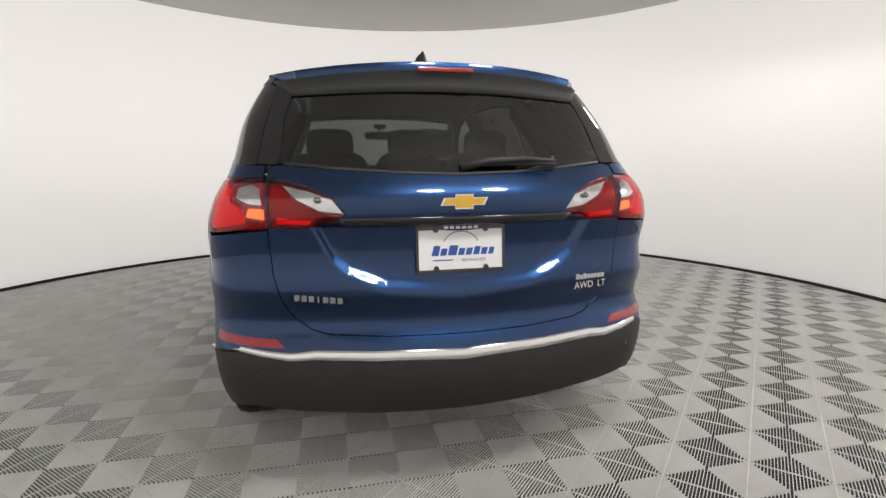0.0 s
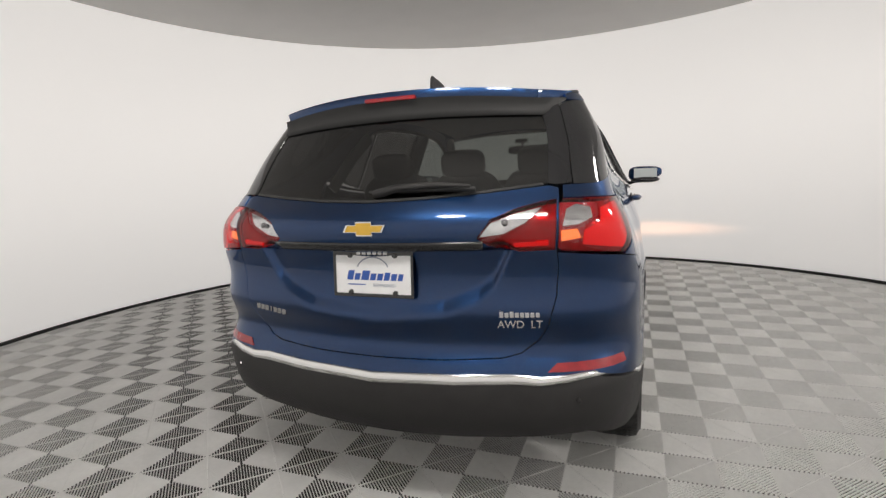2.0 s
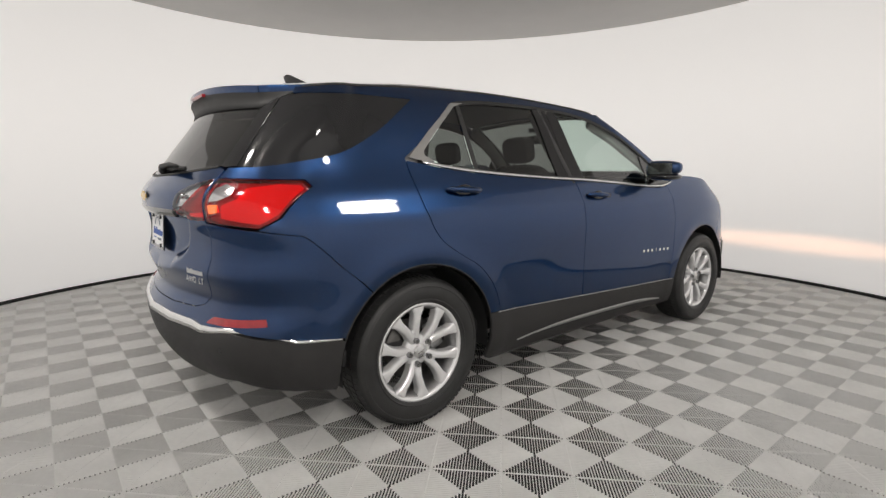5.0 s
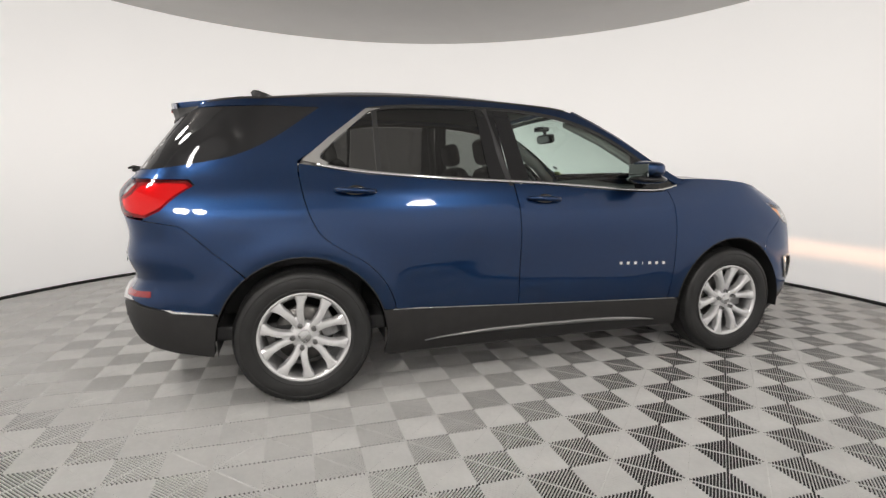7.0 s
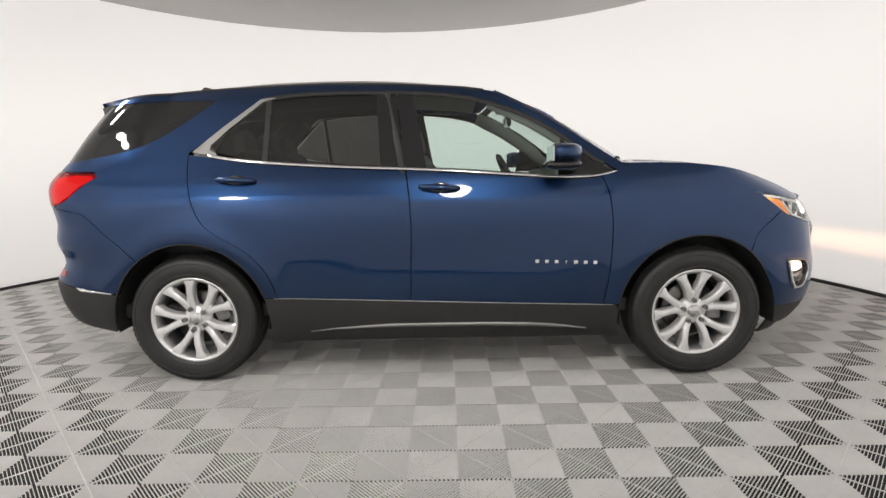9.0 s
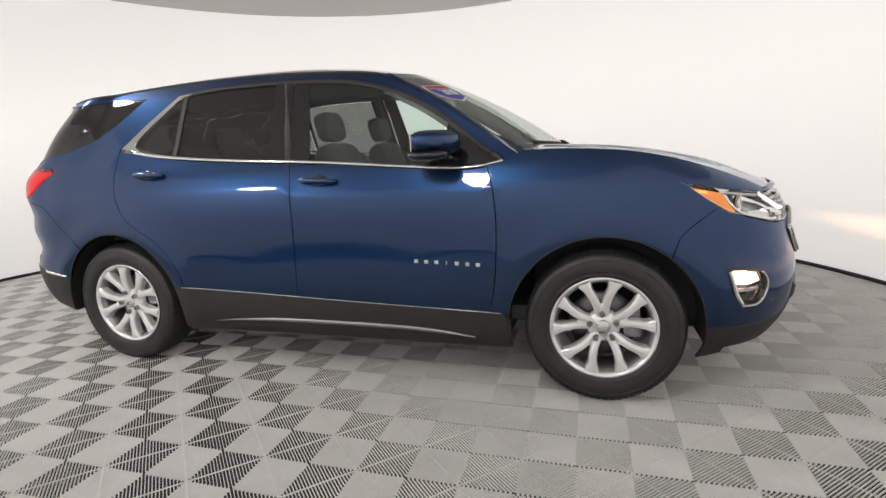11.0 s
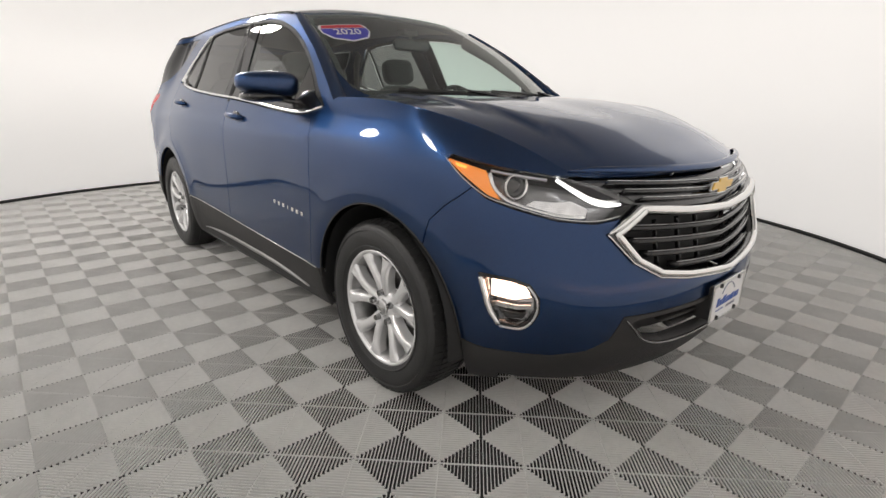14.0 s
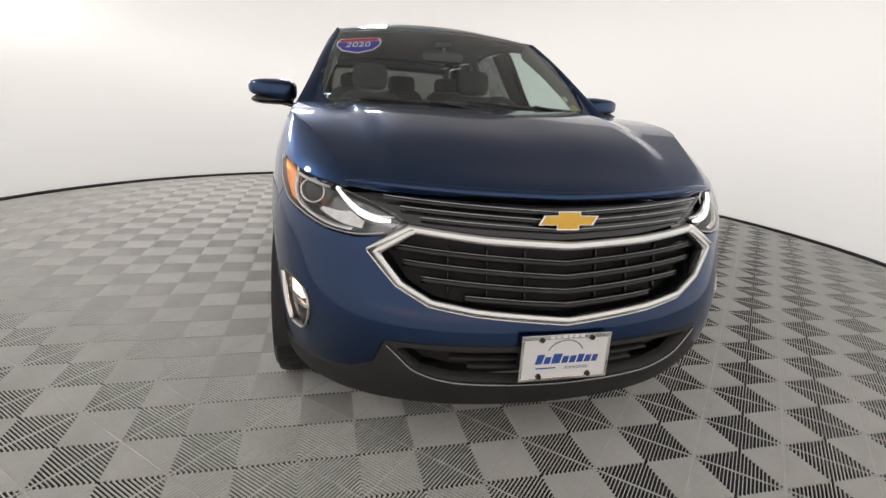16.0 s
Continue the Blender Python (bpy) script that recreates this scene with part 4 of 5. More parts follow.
for sg in (1, -1):
    outer_side = S([(-1.99, 1.156), (-1.860, 1.152), (-1.838, 1.131), (-1.985, 1.018), (-2.068, 0.975)])
    rim = RE([(0.640, 1.162)]) + side_to_tail(outer_side) + RE([(0.640, 0.998)])
    rim = [(sg * a, b) for a, b in rim]
    clear = [(sg * a, b) for a, b in RE([(0.655, 1.078), (0.662, 1.135), (0.69, 1.150), (0.735, 1.137), (0.745, 1.105), (0.70, 1.082)])]
    amber = [(sg * a, b) for a, b in RE([(0.650, 1.025), (0.650, 1.062), (0.70, 1.066), (0.71, 1.035)])]
    red = [(sg * a, b) for a, b in side_to_tail(S([(-1.96, 1.145), (-1.875, 1.140), (-1.862, 1.128), (-1.985, 1.030), (-2.06, 0.992)])) + RE([(0.715, 1.012), (0.722, 1.062), (0.772, 1.092), (0.768, 1.135)])]
    body = [(sg * a, b) for a, b in RE([(0.645, 0.999), (0.645, 1.016), (0.712, 1.022), (0.722, 1.073), (0.758, 1.098), (0.754, 1.142), (0.708, 1.159)]) + side_to_tail(S([(-1.96, 1.154), (-1.862, 1.149), (-1.842, 1.130), (-1.985, 1.021), (-2.065, 0.979)]))]
    tail_lamp("tail_lamp", sg, rim, [("amber", amber), ("red", red), ("clear", clear)], [("red", body), ("clear", RE([(0.645, 1.019), (0.645, 1.160), (0.70, 1.158), (0.75, 1.140), (0.754, 1.100), (0.718, 1.075), (0.708, 1.025)], sg))], car)
    tail_lamp("reverse_lamp", sg, RE(lamp_in, sg), [("clear", RE([(0.395, 1.045), (0.43, 1.095), (0.50, 1.125), (0.585, 1.145), (0.54, 1.095), (0.47, 1.055)], sg)), ("red", RE([(0.50, 1.008), (0.50, 1.022), (0.61, 1.028), (0.61, 1.012)], sg))],
              [("clear", RE([(0.386, 1.045), (0.43, 1.104), (0.50, 1.134), (0.58, 1.154), (0.606, 1.157), (0.55, 1.095), (0.47, 1.050), (0.42, 1.032)], sg)), ("red", RE([(0.387, 1.043), (0.42, 1.030), (0.470, 1.048), (0.552, 1.094), (0.609, 1.158), (0.628, 1.159), (0.628, 1.001), (0.52, 0.999), (0.421, 1.021)], sg))], gate)


for sg in (1, -1):
    # the reversing bulb in its bright bowl
    c = tail(np.array([sg * vr(0.475, 1.092)]), np.array([1.092]))[0]
    b = bmesh.new()
    bmesh.ops.create_uvsphere(b, u_segments=14, v_segments=8, radius=0.011)
    bmesh.ops.translate(b, verts=b.verts, vec=(c[0] + 0.004, c[1], c[2]))
    part("bulb", b, M_DARKCHROME, gate, "small dark reversing bulb", smooth=True)


def bowtie(parent, m):
    """The maker's badge as a plain gold cross-bar with a bright rim."""
    badge = new("maker_badge")
    badge.parent = parent
    shape = [(-0.095, -0.016), (-0.080, 0.020), (-0.036, 0.020), (-0.036, 0.036), (0.036, 0.036), (0.036, 0.020), (0.095, 0.020), (0.080, -0.016), (0.036, -0.016), (0.036, -0.034), (-0.036, -0.034), (-0.036, -0.016)]
    for nm, sc, d, mt in (("rim", 1.0, 0.006, M_CHROME), ("face", 0.90, 0.009, M_GOLD)):
        b = bmesh.new()
        f = b.faces.new([b.verts.new((x * sc, y * 0.82 * (sc if nm == "rim" else 0.84), 0)) for x, y in shape])
        ex = bmesh.ops.extrude_face_region(b, geom=[f])
        vs = [v for v in ex["geom"] if isinstance(v, bmesh.types.BMVert)]
        bmesh.ops.translate(b, verts=vs, vec=(0, 0, d))
        bmesh.ops.recalc_face_normals(b, faces=b.faces)
        bmesh.ops.transform(b, verts=b.verts, matrix=m)
        part(nm, b, mt, badge)
    return badge


REAR_M = Matrix(((0, 0, -1, 0), (-1, 0, 0, 0), (0, 1, 0, 0), (0, 0, 0, 1)))   # local x to the right as seen from behind
FRONT_M = Matrix(((0, 0, 1, 0), (1, 0, 0, 0), (0, 1, 0, 0), (0, 0, 0, 1)))
bowtie(gate, Matrix.Translation((-2.300, 0, 1.082)) @ REAR_M @ Matrix.Scale(0.86, 4))


def plate(m, parent, light):
    """Dealer plate in a thin frame: the dealer's name stands as bars."""
    p = new("licence_plate")
    p.parent = parent

    def bit(nm, x0, x1, y0, y1, z0, z1, mt, bev=0.0):
        b = box_bm(x0, x1, y0, y1, z0, z1, bev)
        bmesh.ops.transform(b, verts=b.verts, matrix=m)
        return part(nm, b, mt, p)
    bit("sheet", -0.150, 0.150, -0.075, 0.075, 0, 0.003, M_WHITE)
    for x0, x1, y0, y1 in ((-0.158, 0.158, 0.066, 0.082), (-0.158, 0.158, -0.082, -0.070), (-0.158, -0.148, -0.07, 0.066), (0.148, 0.158, -0.07, 0.066)):
        bit("frame_bar", x0, x1, y0, y1, 0, 0.007, M_GLOSS if light else M_CHROME, 0.002)
    for x in (-0.088, 0.088):
        for y in (-0.066, 0.066):
            b = bmesh.new()
            bmesh.ops.create_cone(b, segments=14, radius1=0.010, radius2=0.008, depth=0.008, cap_ends=True)
            bmesh.ops.transform(b, verts=b.verts, matrix=m @ Matrix.Translation((x, y, 0.007)))
            part("screw", b, M_GLOSS, p)
    x = -0.104
    for w, h in ((0.024, 0.034), (0.021, 0.024), (0.030, 0.034), (0.021, 0.024), (0.021, 0.024), (0.021, 0.028), (0.021, 0.024), (0.018, 0.024)):
        b = box_bm(x, x + w, -0.022, -0.022 + h, 0.003, 0.0042)
        for v in b.verts:
            v.co.x += 0.25 * (v.co.y + 0.02)
        bmesh.ops.transform(b, verts=b.verts, matrix=m)
        part("name_bar", b, M_BLUE, p)
        x += w + 0.006
    arc_pts = [(0.064 * math.cos(radians(a)), 0.008 + 0.052 * math.sin(radians(a)), 0.0036) for a in range(20, 161, 10)]
    b = tube_bm(arc_pts, 0.0022, 6)
    bmesh.ops.transform(b, verts=b.verts, matrix=m)
    part("arc", b, M_GREYPRINT, p)
    bit("line", -0.10, -0.03, -0.040, -0.036, 0.003, 0.004, M_BLUE)
    text_mesh("writing", "REIMAGINED", 0.015, m @ Matrix.Translation((0.045, -0.040, 0.004)), M_GREYPRINT, p, 0.0004)
    for k in range(6):
        bit("name_bar", -0.060 + k * 0.021, -0.045 + k * 0.021, 0.069, 0.079, 0.007, 0.008, M_WHITE)
    return p


plate(Matrix.Translation((-2.257, 0.0, 0.918)) @ REAR_M @ Matrix.Rotation(radians(-4), 4, "X"), gate, True)
# rear badges: the model name as blocks, the drive and trim letters
for k in range(7):
    c = tail(np.array([-vr(0.555 - 0.0235 * k, 0.765 - 0.002 * k)]), np.array([0.765 - 0.002 * k]))[0]
    part("name_block", box_bm(c[0] - 0.004, c[0] + 0.002, c[1] - (0.003 if k == 3 else 0.009), c[1] + (0.003 if k == 3 else 0.009), c[2] - 0.011, c[2] + 0.011, 0.0015), M_DARKCHROME, gate)
for k in range(8):
    c = tail(np.array([vr(0.455 + 0.0165 * k, 0.788)]), np.array([0.788]))[0]
    part("name_block", box_bm(c[0] - 0.004, c[0] + 0.002, c[1] - 0.0065, c[1] + 0.0065, c[2] - 0.010, c[2] + (0.010 if k in (0, 2) else 0.006), 0.0015), M_SATIN, gate)
for words, y in (("AWD", 0.485), ("LT", 0.567)):
    c = tail(np.array([vr(y, 0.754)]), np.array([0.754]))[0]
    d = tail(np.array([vr(y + 0.03, 0.754)]), np.array([0.754]))[0] - c
    text_mesh("badge_letters", words, 0.036, Matrix.Translation((c[0] - 0.008, c[1], c[2])) @ Matrix.Rotation(math.atan2(d[0], -d[1]), 4, "Z") @ REAR_M, M_CHROME, gate, 0.002, "chrome trim letters")

# ---- nose ----
head_side = S([(1.645, 0.994), (1.75, 0.973), (1.85, 0.955)])
head_top = head_side + FR([(0.74, 0.945), (0.66, 0.930), (0.58, 0.905), (0.50, 0.872)])
head_low = FR([(0.535, 0.812), (0.61, 0.800), (0.70, 0.808)]) + S([(1.93, 0.838), (1.85, 0.862), (1.757, 0.918), (1.695, 0.966)])
head_out = head_top + FR([(0.475, 0.858)]) + head_low
fog_out = S([(1.850, 0.626)]) + FR([(0.832, 0.628), (0.790, 0.624), (0.762, 0.610), (0.746, 0.570), (0.744, 0.522), (0.754, 0.478), (0.772, 0.454)]) + S([(1.923, 0.456), (1.878, 0.516)])
gr_out = FR([(0.0, 0.814), (0.25, 0.826), (0.465, 0.848), (0.580, 0.768), (0.502, 0.675), (0.41, 0.622), (0.28, 0.600), (0.0, 0.573)])
bump_top = FR([(0.0, 0.569), (0.28, 0.596), (0.413, 0.618), (0.507, 0.671), (0.584, 0.763)]) + [(u, z - 0.004) for u, z in head_low[:-2]]
bump_low = S([(1.8042, 0.8885), (1.7138, 0.8188), (1.6568, 0.7648)] + arc(FX, 50, 4, n=10) + [(1.785, 0.374), (1.87, 0.362)]) + FR([(0.80, 0.364), (0.70, 0.370), (0.62, 0.388), (0.565, 0.426), (0.535, 0.505), (0.0, 0.505)])
fb = panel("front_bumper", car, M_PAINT, skin, both(bump_top + bump_low), [fog_out, [(-a, b) for a, b in fog_out]], step=0.03)
vtop = FR([(0.0, 0.502), (0.533, 0.502), (0.562, 0.423), (0.62, 0.384), (0.70, 0.366), (0.80, 0.360)]) + S([(1.87, 0.358), (1.86, 0.225)])
vbot = FR([(0.78, 0.25), (0.6, 0.255), (0.3, 0.25), (0.0, 0.248)])
intake = both(FR([(0.0, 0.488), (0.48, 0.488), (0.50, 0.478), (0.43, 0.405), (0.33, 0.378), (0.0, 0.365)]))
vl = panel("front_valance", car, M_BLACK, skin, both(vtop + vbot), [intake], off=0.002, thick=0.04, step=0.04)
panel("intake_back", vl, M_SEAL, skin, intake, off=-0.07, thick=0, step=0.05)
for z in (0.405, 0.437, 0.468):
    h = 0.29 + (z - 0.405) * 1.9
    ribbon("intake_bar", vl, M_BLACK, skin, [(u, z) for u in np.linspace(-h, h, 20)], 0.012, 0.02, -0.045)
il = FR([(0.525, 0.492), (0.49, 0.455), (0.44, 0.408), (0.34, 0.374), (0.2, 0.364), (0.0, 0.360)])
il = [(u, z) for u, z in curve(il, 4)]
ribbon("intake_molding", vl, M_DARKCHROME, skin, [(-u, z) for u, z in il] + il[::-1][1:], [0.004, 0.008, 0.008, 0.008, 0.008, 0.008, 0.004], 0.006, 0.004, "thin satin strip under the lower intake")

grille = new("grille")
grille.parent = car
gi = both(FR([(0.0, 0.787), (0.25, 0.800), (0.450, 0.820), (0.542, 0.762), (0.482, 0.683), (0.402, 0.640), (0.274, 0.619), (0.0, 0.593)]))
panel("surround", grille, M_GLOSS, skin, both(gr_out), [gi], off=0.006, thick=0.03, step=0.018, label="dark grille surround")
gm = FR([(0.450, 0.830), (0.553, 0.764), (0.489, 0.680), (0.406, 0.633), (0.276, 0.611), (0.0, 0.585)])

def dense(pts, n=10):
    return [(a[0] + (b[0] - a[0]) * k / n, a[1] + (b[1] - a[1]) * k / n) for a, b in zip(pts, pts[1:]) for k in range(n)] + [pts[-1]]


gm = dense(gm)
ribbon("chrome_frame", grille, M_CHROME, skin, gm + [(-u, z) for u, z in reversed(gm[:-1])], 0.022, 0.014, 0.006, "bright rounded chrome grille frame")
gt = dense(FR([(0.0, 0.800), (0.25, 0.813), (0.462, 0.834), (0.577, 0.769)]))
ribbon("chrome_bar", grille, M_CHROME, skin, [(-u, z) for u, z in reversed(gt)] + gt[1:], [0.010, 0.026, 0.028, 0.028, 0.028, 0.026, 0.010], 0.014, 0.005, "bright chrome bar over the grille")
go = dense([(u, z - 0.003) for u, z in FR([(0.579, 0.767), (0.502, 0.675), (0.41, 0.622), (0.28, 0.600), (0.0, 0.573)])])
ribbon("outer_line", grille, M_CHROME, skin, go + [(-u, z) for u, z in reversed(go[:-1])], 0.006, 0.006, 0.004)

panel("back", grille, M_SEAL, skin, gi, off=-0.07, thick=0, step=0.05)
for k, z in enumerate((0.748, 0.707, 0.666, 0.626)):
    h = float(np.interp(z, [0.595, 0.626, 0.666, 0.707, 0.75], [0.10, 0.31, 0.440, 0.495, 0.525]))
    pts = [(u, z + 0.034 * (abs(u) / 0.5) - 0.004) for u in np.linspace(-h, h, 41)]
    ribbon("bar", grille, M_TINT, skin, pts, 0.022, 0.030, -0.042)
    ribbon("bar_edge", grille, M_DARKCHROME, skin, [(u, b + 0.010) for u, b in pts], 0.0035, 0.003, -0.012)
for u in (-0.36, -0.24, -0.12, 0.12, 0.24, 0.36):
    ribbon("upright", grille, M_GLOSS, skin, [(u, z) for z in np.linspace(0.610 + 0.10 * abs(u), 0.795, 12)], 0.006, 0.012, -0.055)
up_half = FR([(0.0, 0.818), (0.25, 0.830), (0.462, 0.853), (0.495, 0.862), (0.575, 0.908), (0.632, 0.928)]) + FR([(0.56, 0.936), (0.45, 0.934), (0.25, 0.928), (0.0, 0.922)])
panel("upper_back", grille, M_GLOSS, skin, both(up_half), off=-0.030, thick=0.0, step=0.04)
for z, h in ((0.842, 0.44), (0.866, 0.50), (0.890, 0.55)):
    pts = [(u, z + 0.022 * abs(u) / 0.45) for u in np.linspace(-h, h, 31)]
    ribbon("upper_bar", grille, M_GLOSS, skin, pts, 0.012, 0.016, -0.022)
    ribbon("bar_edge", grille, M_SATIN, skin, [(u, b + 0.005) for u, b in pts], 0.0025, 0.002, -0.006)
lip_low = [(u, z + 0.003) for u, z in FR([(0.0, 0.922), (0.25, 0.928), (0.45, 0.934), (0.56, 0.936), (0.636, 0.931)])] + [(u, z + 0.003) for u, z in FR([(0.67, 0.933), (0.74, 0.945)]) + S([(1.85, 0.955), (1.75, 0.973), (1.70, 0.983)])]
lip_up = [n for n, q in zip(NOSE, nose_pts) if q[0] > 1.715] + S([(1.70, float(HOOD_EDGE(1.70)) - 0.001)])
panel("hood_lip", part_hood, M_PAINT, skin, both(lip_low + lip_up[::-1]), step=0.025)
roll = [(u, z + 0.010) for u, z in dense(lip_low[:5], 8)]
ribbon("front_roll", part_hood, M_PAINT, skin, [(-u, z) for u, z in reversed(roll)] + roll[1:], [0.004, 0.020, 0.025, 0.026, 0.026, 0.026, 0.025, 0.020, 0.004], 0.009, -0.001)
bowtie(grille, Matrix.Translation((2.222, 0, 0.872)) @ FRONT_M)
plate(Matrix.Translation((2.306, 0.0, 0.472)) @ FRONT_M @ Matrix.Scale(0.92, 4), fb, False)
part("plate_bracket", box_bm(2.250, 2.305, -0.128, 0.128, 0.410, 0.534, 0.006), M_BLACK, fb)

for sg in (1, -1):
    def sgn(p):
        return [(sg * a, b) for a, b in p]
    hl = new("headlamp")
    hl.parent = car
    panel("bowl", hl, M_HEADBOWL, skin, sgn(head_out), off=-0.080, thick=0.0, step=0.03)
    panel("reflector", hl, M_REFLECT, skin, sgn(FR([(0.735, 0.868), (0.685, 0.866), (0.645, 0.872), (0.605, 0.845), (0.615, 0.822), (0.70, 0.828)]) + S([(1.95, 0.846)])), off=-0.046, thick=0.01, step=0.02, label="bright silver reflector")
    panel("side_marker", hl, M_AMBER, skin, sgn(S([(1.675, 0.978), (1.76, 0.961), (1.825, 0.946), (1.846, 0.915), (1.885, 0.862), (1.85, 0.871), (1.757, 0.927)])), off=-0.014, thick=0.02, step=0.02, label="amber side marker")
    panel("marker_bulb", hl, M_AMBERLIT, skin, sgn(S([(1.722, 0.963), (1.765, 0.954), (1.765, 0.946), (1.730, 0.953)])), off=-0.010, thick=0.004, step=0.02, label="lit amber bulb")
    c = skin(np.array([sg * uf(0.750, 0.895)]), np.array([0.895]))[0]
    for nm, prof, mt in (("projector_ring", [(0.035, -0.006), (0.041, 0.004), (0.040, 0.012), (0.036, 0.012), (0.033, 0.0)], M_CHROME), ("projector", [(0.0, 0.012), (0.016, 0.010), (0.028, 0.002), (0.033, -0.012)], M_GLOSS)):
        b = lathe_bm(prof, 32)
        m = Matrix.Translation((c[0] - 0.045, c[1] + sg * 0.018, c[2])) @ Matrix.Rotation(radians(-sg * 18), 4, "Z") @ Matrix.Rotation(radians(-90), 4, "Z")
        bmesh.ops.transform(b, verts=b.verts, matrix=m)
        part(nm, b, mt, hl, smooth=True)
    drl = sgn(FR([(0.668, 0.928), (0.635, 0.893), (0.600, 0.867), (0.560, 0.855), (0.518, 0.853)]))
    ribbon("daytime_light", hl, M_DRL, skin, [tuple(p) for p in curve(drl, 6)], [0.008, 0.014, 0.018, 0.017, 0.009], 0.008, -0.016, "bright white lit daytime strip")
    rim = sgn(S([(1.836, 0.942), (1.860, 0.902), (1.897, 0.866), (1.940, 0.848)]) + FR([(0.70, 0.822), (0.63, 0.815)]))
    ribbon("bezel", hl, M_CHROME, skin, [tuple(p) for p in curve(rim, 5)], 0.014, 0.010, -0.020)
    ribbon("top_fin", hl, M_SATIN, skin, [tuple(p) for p in curve(sgn(S([(1.84, 0.946)]) + FR([(0.74, 0.934), (0.69, 0.926)])), 4)], 0.009, 0.008, -0.014)
    ribbon("inner_fin", hl, M_SATIN, skin, [tuple(p) for p in curve(sgn(FR([(0.645, 0.908), (0.602, 0.880), (0.560, 0.868), (0.510, 0.866)])), 5)], 0.008, 0.008, -0.030)
    panel("lens", hl, M_LENS, skin, sgn(head_out), off=0.001, thick=0.012, step=0.03, label="clear lamp cover")
    ribbon("lower_edge", hl, M_SATIN, skin, [tuple(p) for p in curve(sgn([(u, z + 0.006) for u, z in head_low]), 3)], 0.003, 0.002, 0.0)
    fog = new("fog_lamp")
    fog.parent = fb
    panel("bezel", fog, M_GLOSS, skin, sgn(fog_out), [sgn(FR([(0.830, 0.617), (0.792, 0.613), (0.770, 0.602), (0.757, 0.568), (0.755, 0.522), (0.764, 0.486), (0.777, 0.467)]) + S([(1.916, 0.469), (1.894, 0.511), (1.874, 0.576)]))], off=0.002, thick=0.05, step=0.018, label="gloss black fog lamp surround")
    ribbon("outer_edge", fog, M_CHROME, skin, [tuple(p) for p in curve(sgn(S([(1.859, 0.615), (1.873, 0.570), (1.892, 0.512), (1.920, 0.465)])), 6)], 0.017, 0.010, 0.002, "bright chrome edge")
    ribbon("inner_edge", fog, M_SATIN, skin, [tuple(p) for p in curve(sgn(S([(1.922, 0.459)]) + FR([(0.774, 0.460), (0.759, 0.482), (0.750, 0.524), (0.752, 0.568), (0.766, 0.605)])), 6)], 0.007, 0.005, 0.003)
    panel("bowl", fog, M_REFLECT, skin, sgn(fog_out), off=-0.045, thick=0.0, step=0.03)
    panel("bulb", fog, M_FOG, skin, sgn(FR([(0.822, 0.605), (0.792, 0.604), (0.773, 0.596), (0.763, 0.562), (0.790, 0.548), (0.822, 0.553)])), off=-0.018, thick=0.01, step=0.02, label="warm lit fog lamp")
    panel("divider", fog, M_SATIN, skin, sgn(FR([(0.826, 0.532), (0.785, 0.528), (0.762, 0.534), (0.762, 0.522), (0.785, 0.514), (0.824, 0.518)])), off=-0.020, thick=0.012, step=0.02)
    panel("blank", fog, M_BLACK, skin, sgn(FR([(0.806, 0.502), (0.785, 0.499), (0.768, 0.503), (0.774, 0.482), (0.800, 0.480)])), off=-0.022, thick=0.012, step=0.02)
    panel("cover", fog, M_LENS, skin, sgn(FR([(0.825, 0.615), (0.792, 0.611), (0.771, 0.601), (0.759, 0.568), (0.757, 0.522), (0.766, 0.488), (0.779, 0.469), (0.820, 0.469)])), off=-0.008, thick=0.004, step=0.03)
    # the fog lamp's own beam: wide and flat
    c = skin(np.array([sg * uf(0.78, 0.551)]), np.array([0.551]))[0]
    bl = bpy.data.lights.new("fog_beam", "SPOT")
    bl.spot_size, bl.spot_blend, bl.energy, bl.color, bl.shadow_soft_size = radians(100), 0.9, FOG_POWER, (1.0, 0.50, 0.26), 0.015
    bo = new("fog_beam", bl)
    bo.matrix_basis = look(Vector((c[0] + 0.03, c[1], c[2])), (c[0] + 1.53, c[1] * 1.15, 0.43)) @ Matrix.Diagonal((1.0, 0.075, 1.0, 1.0))

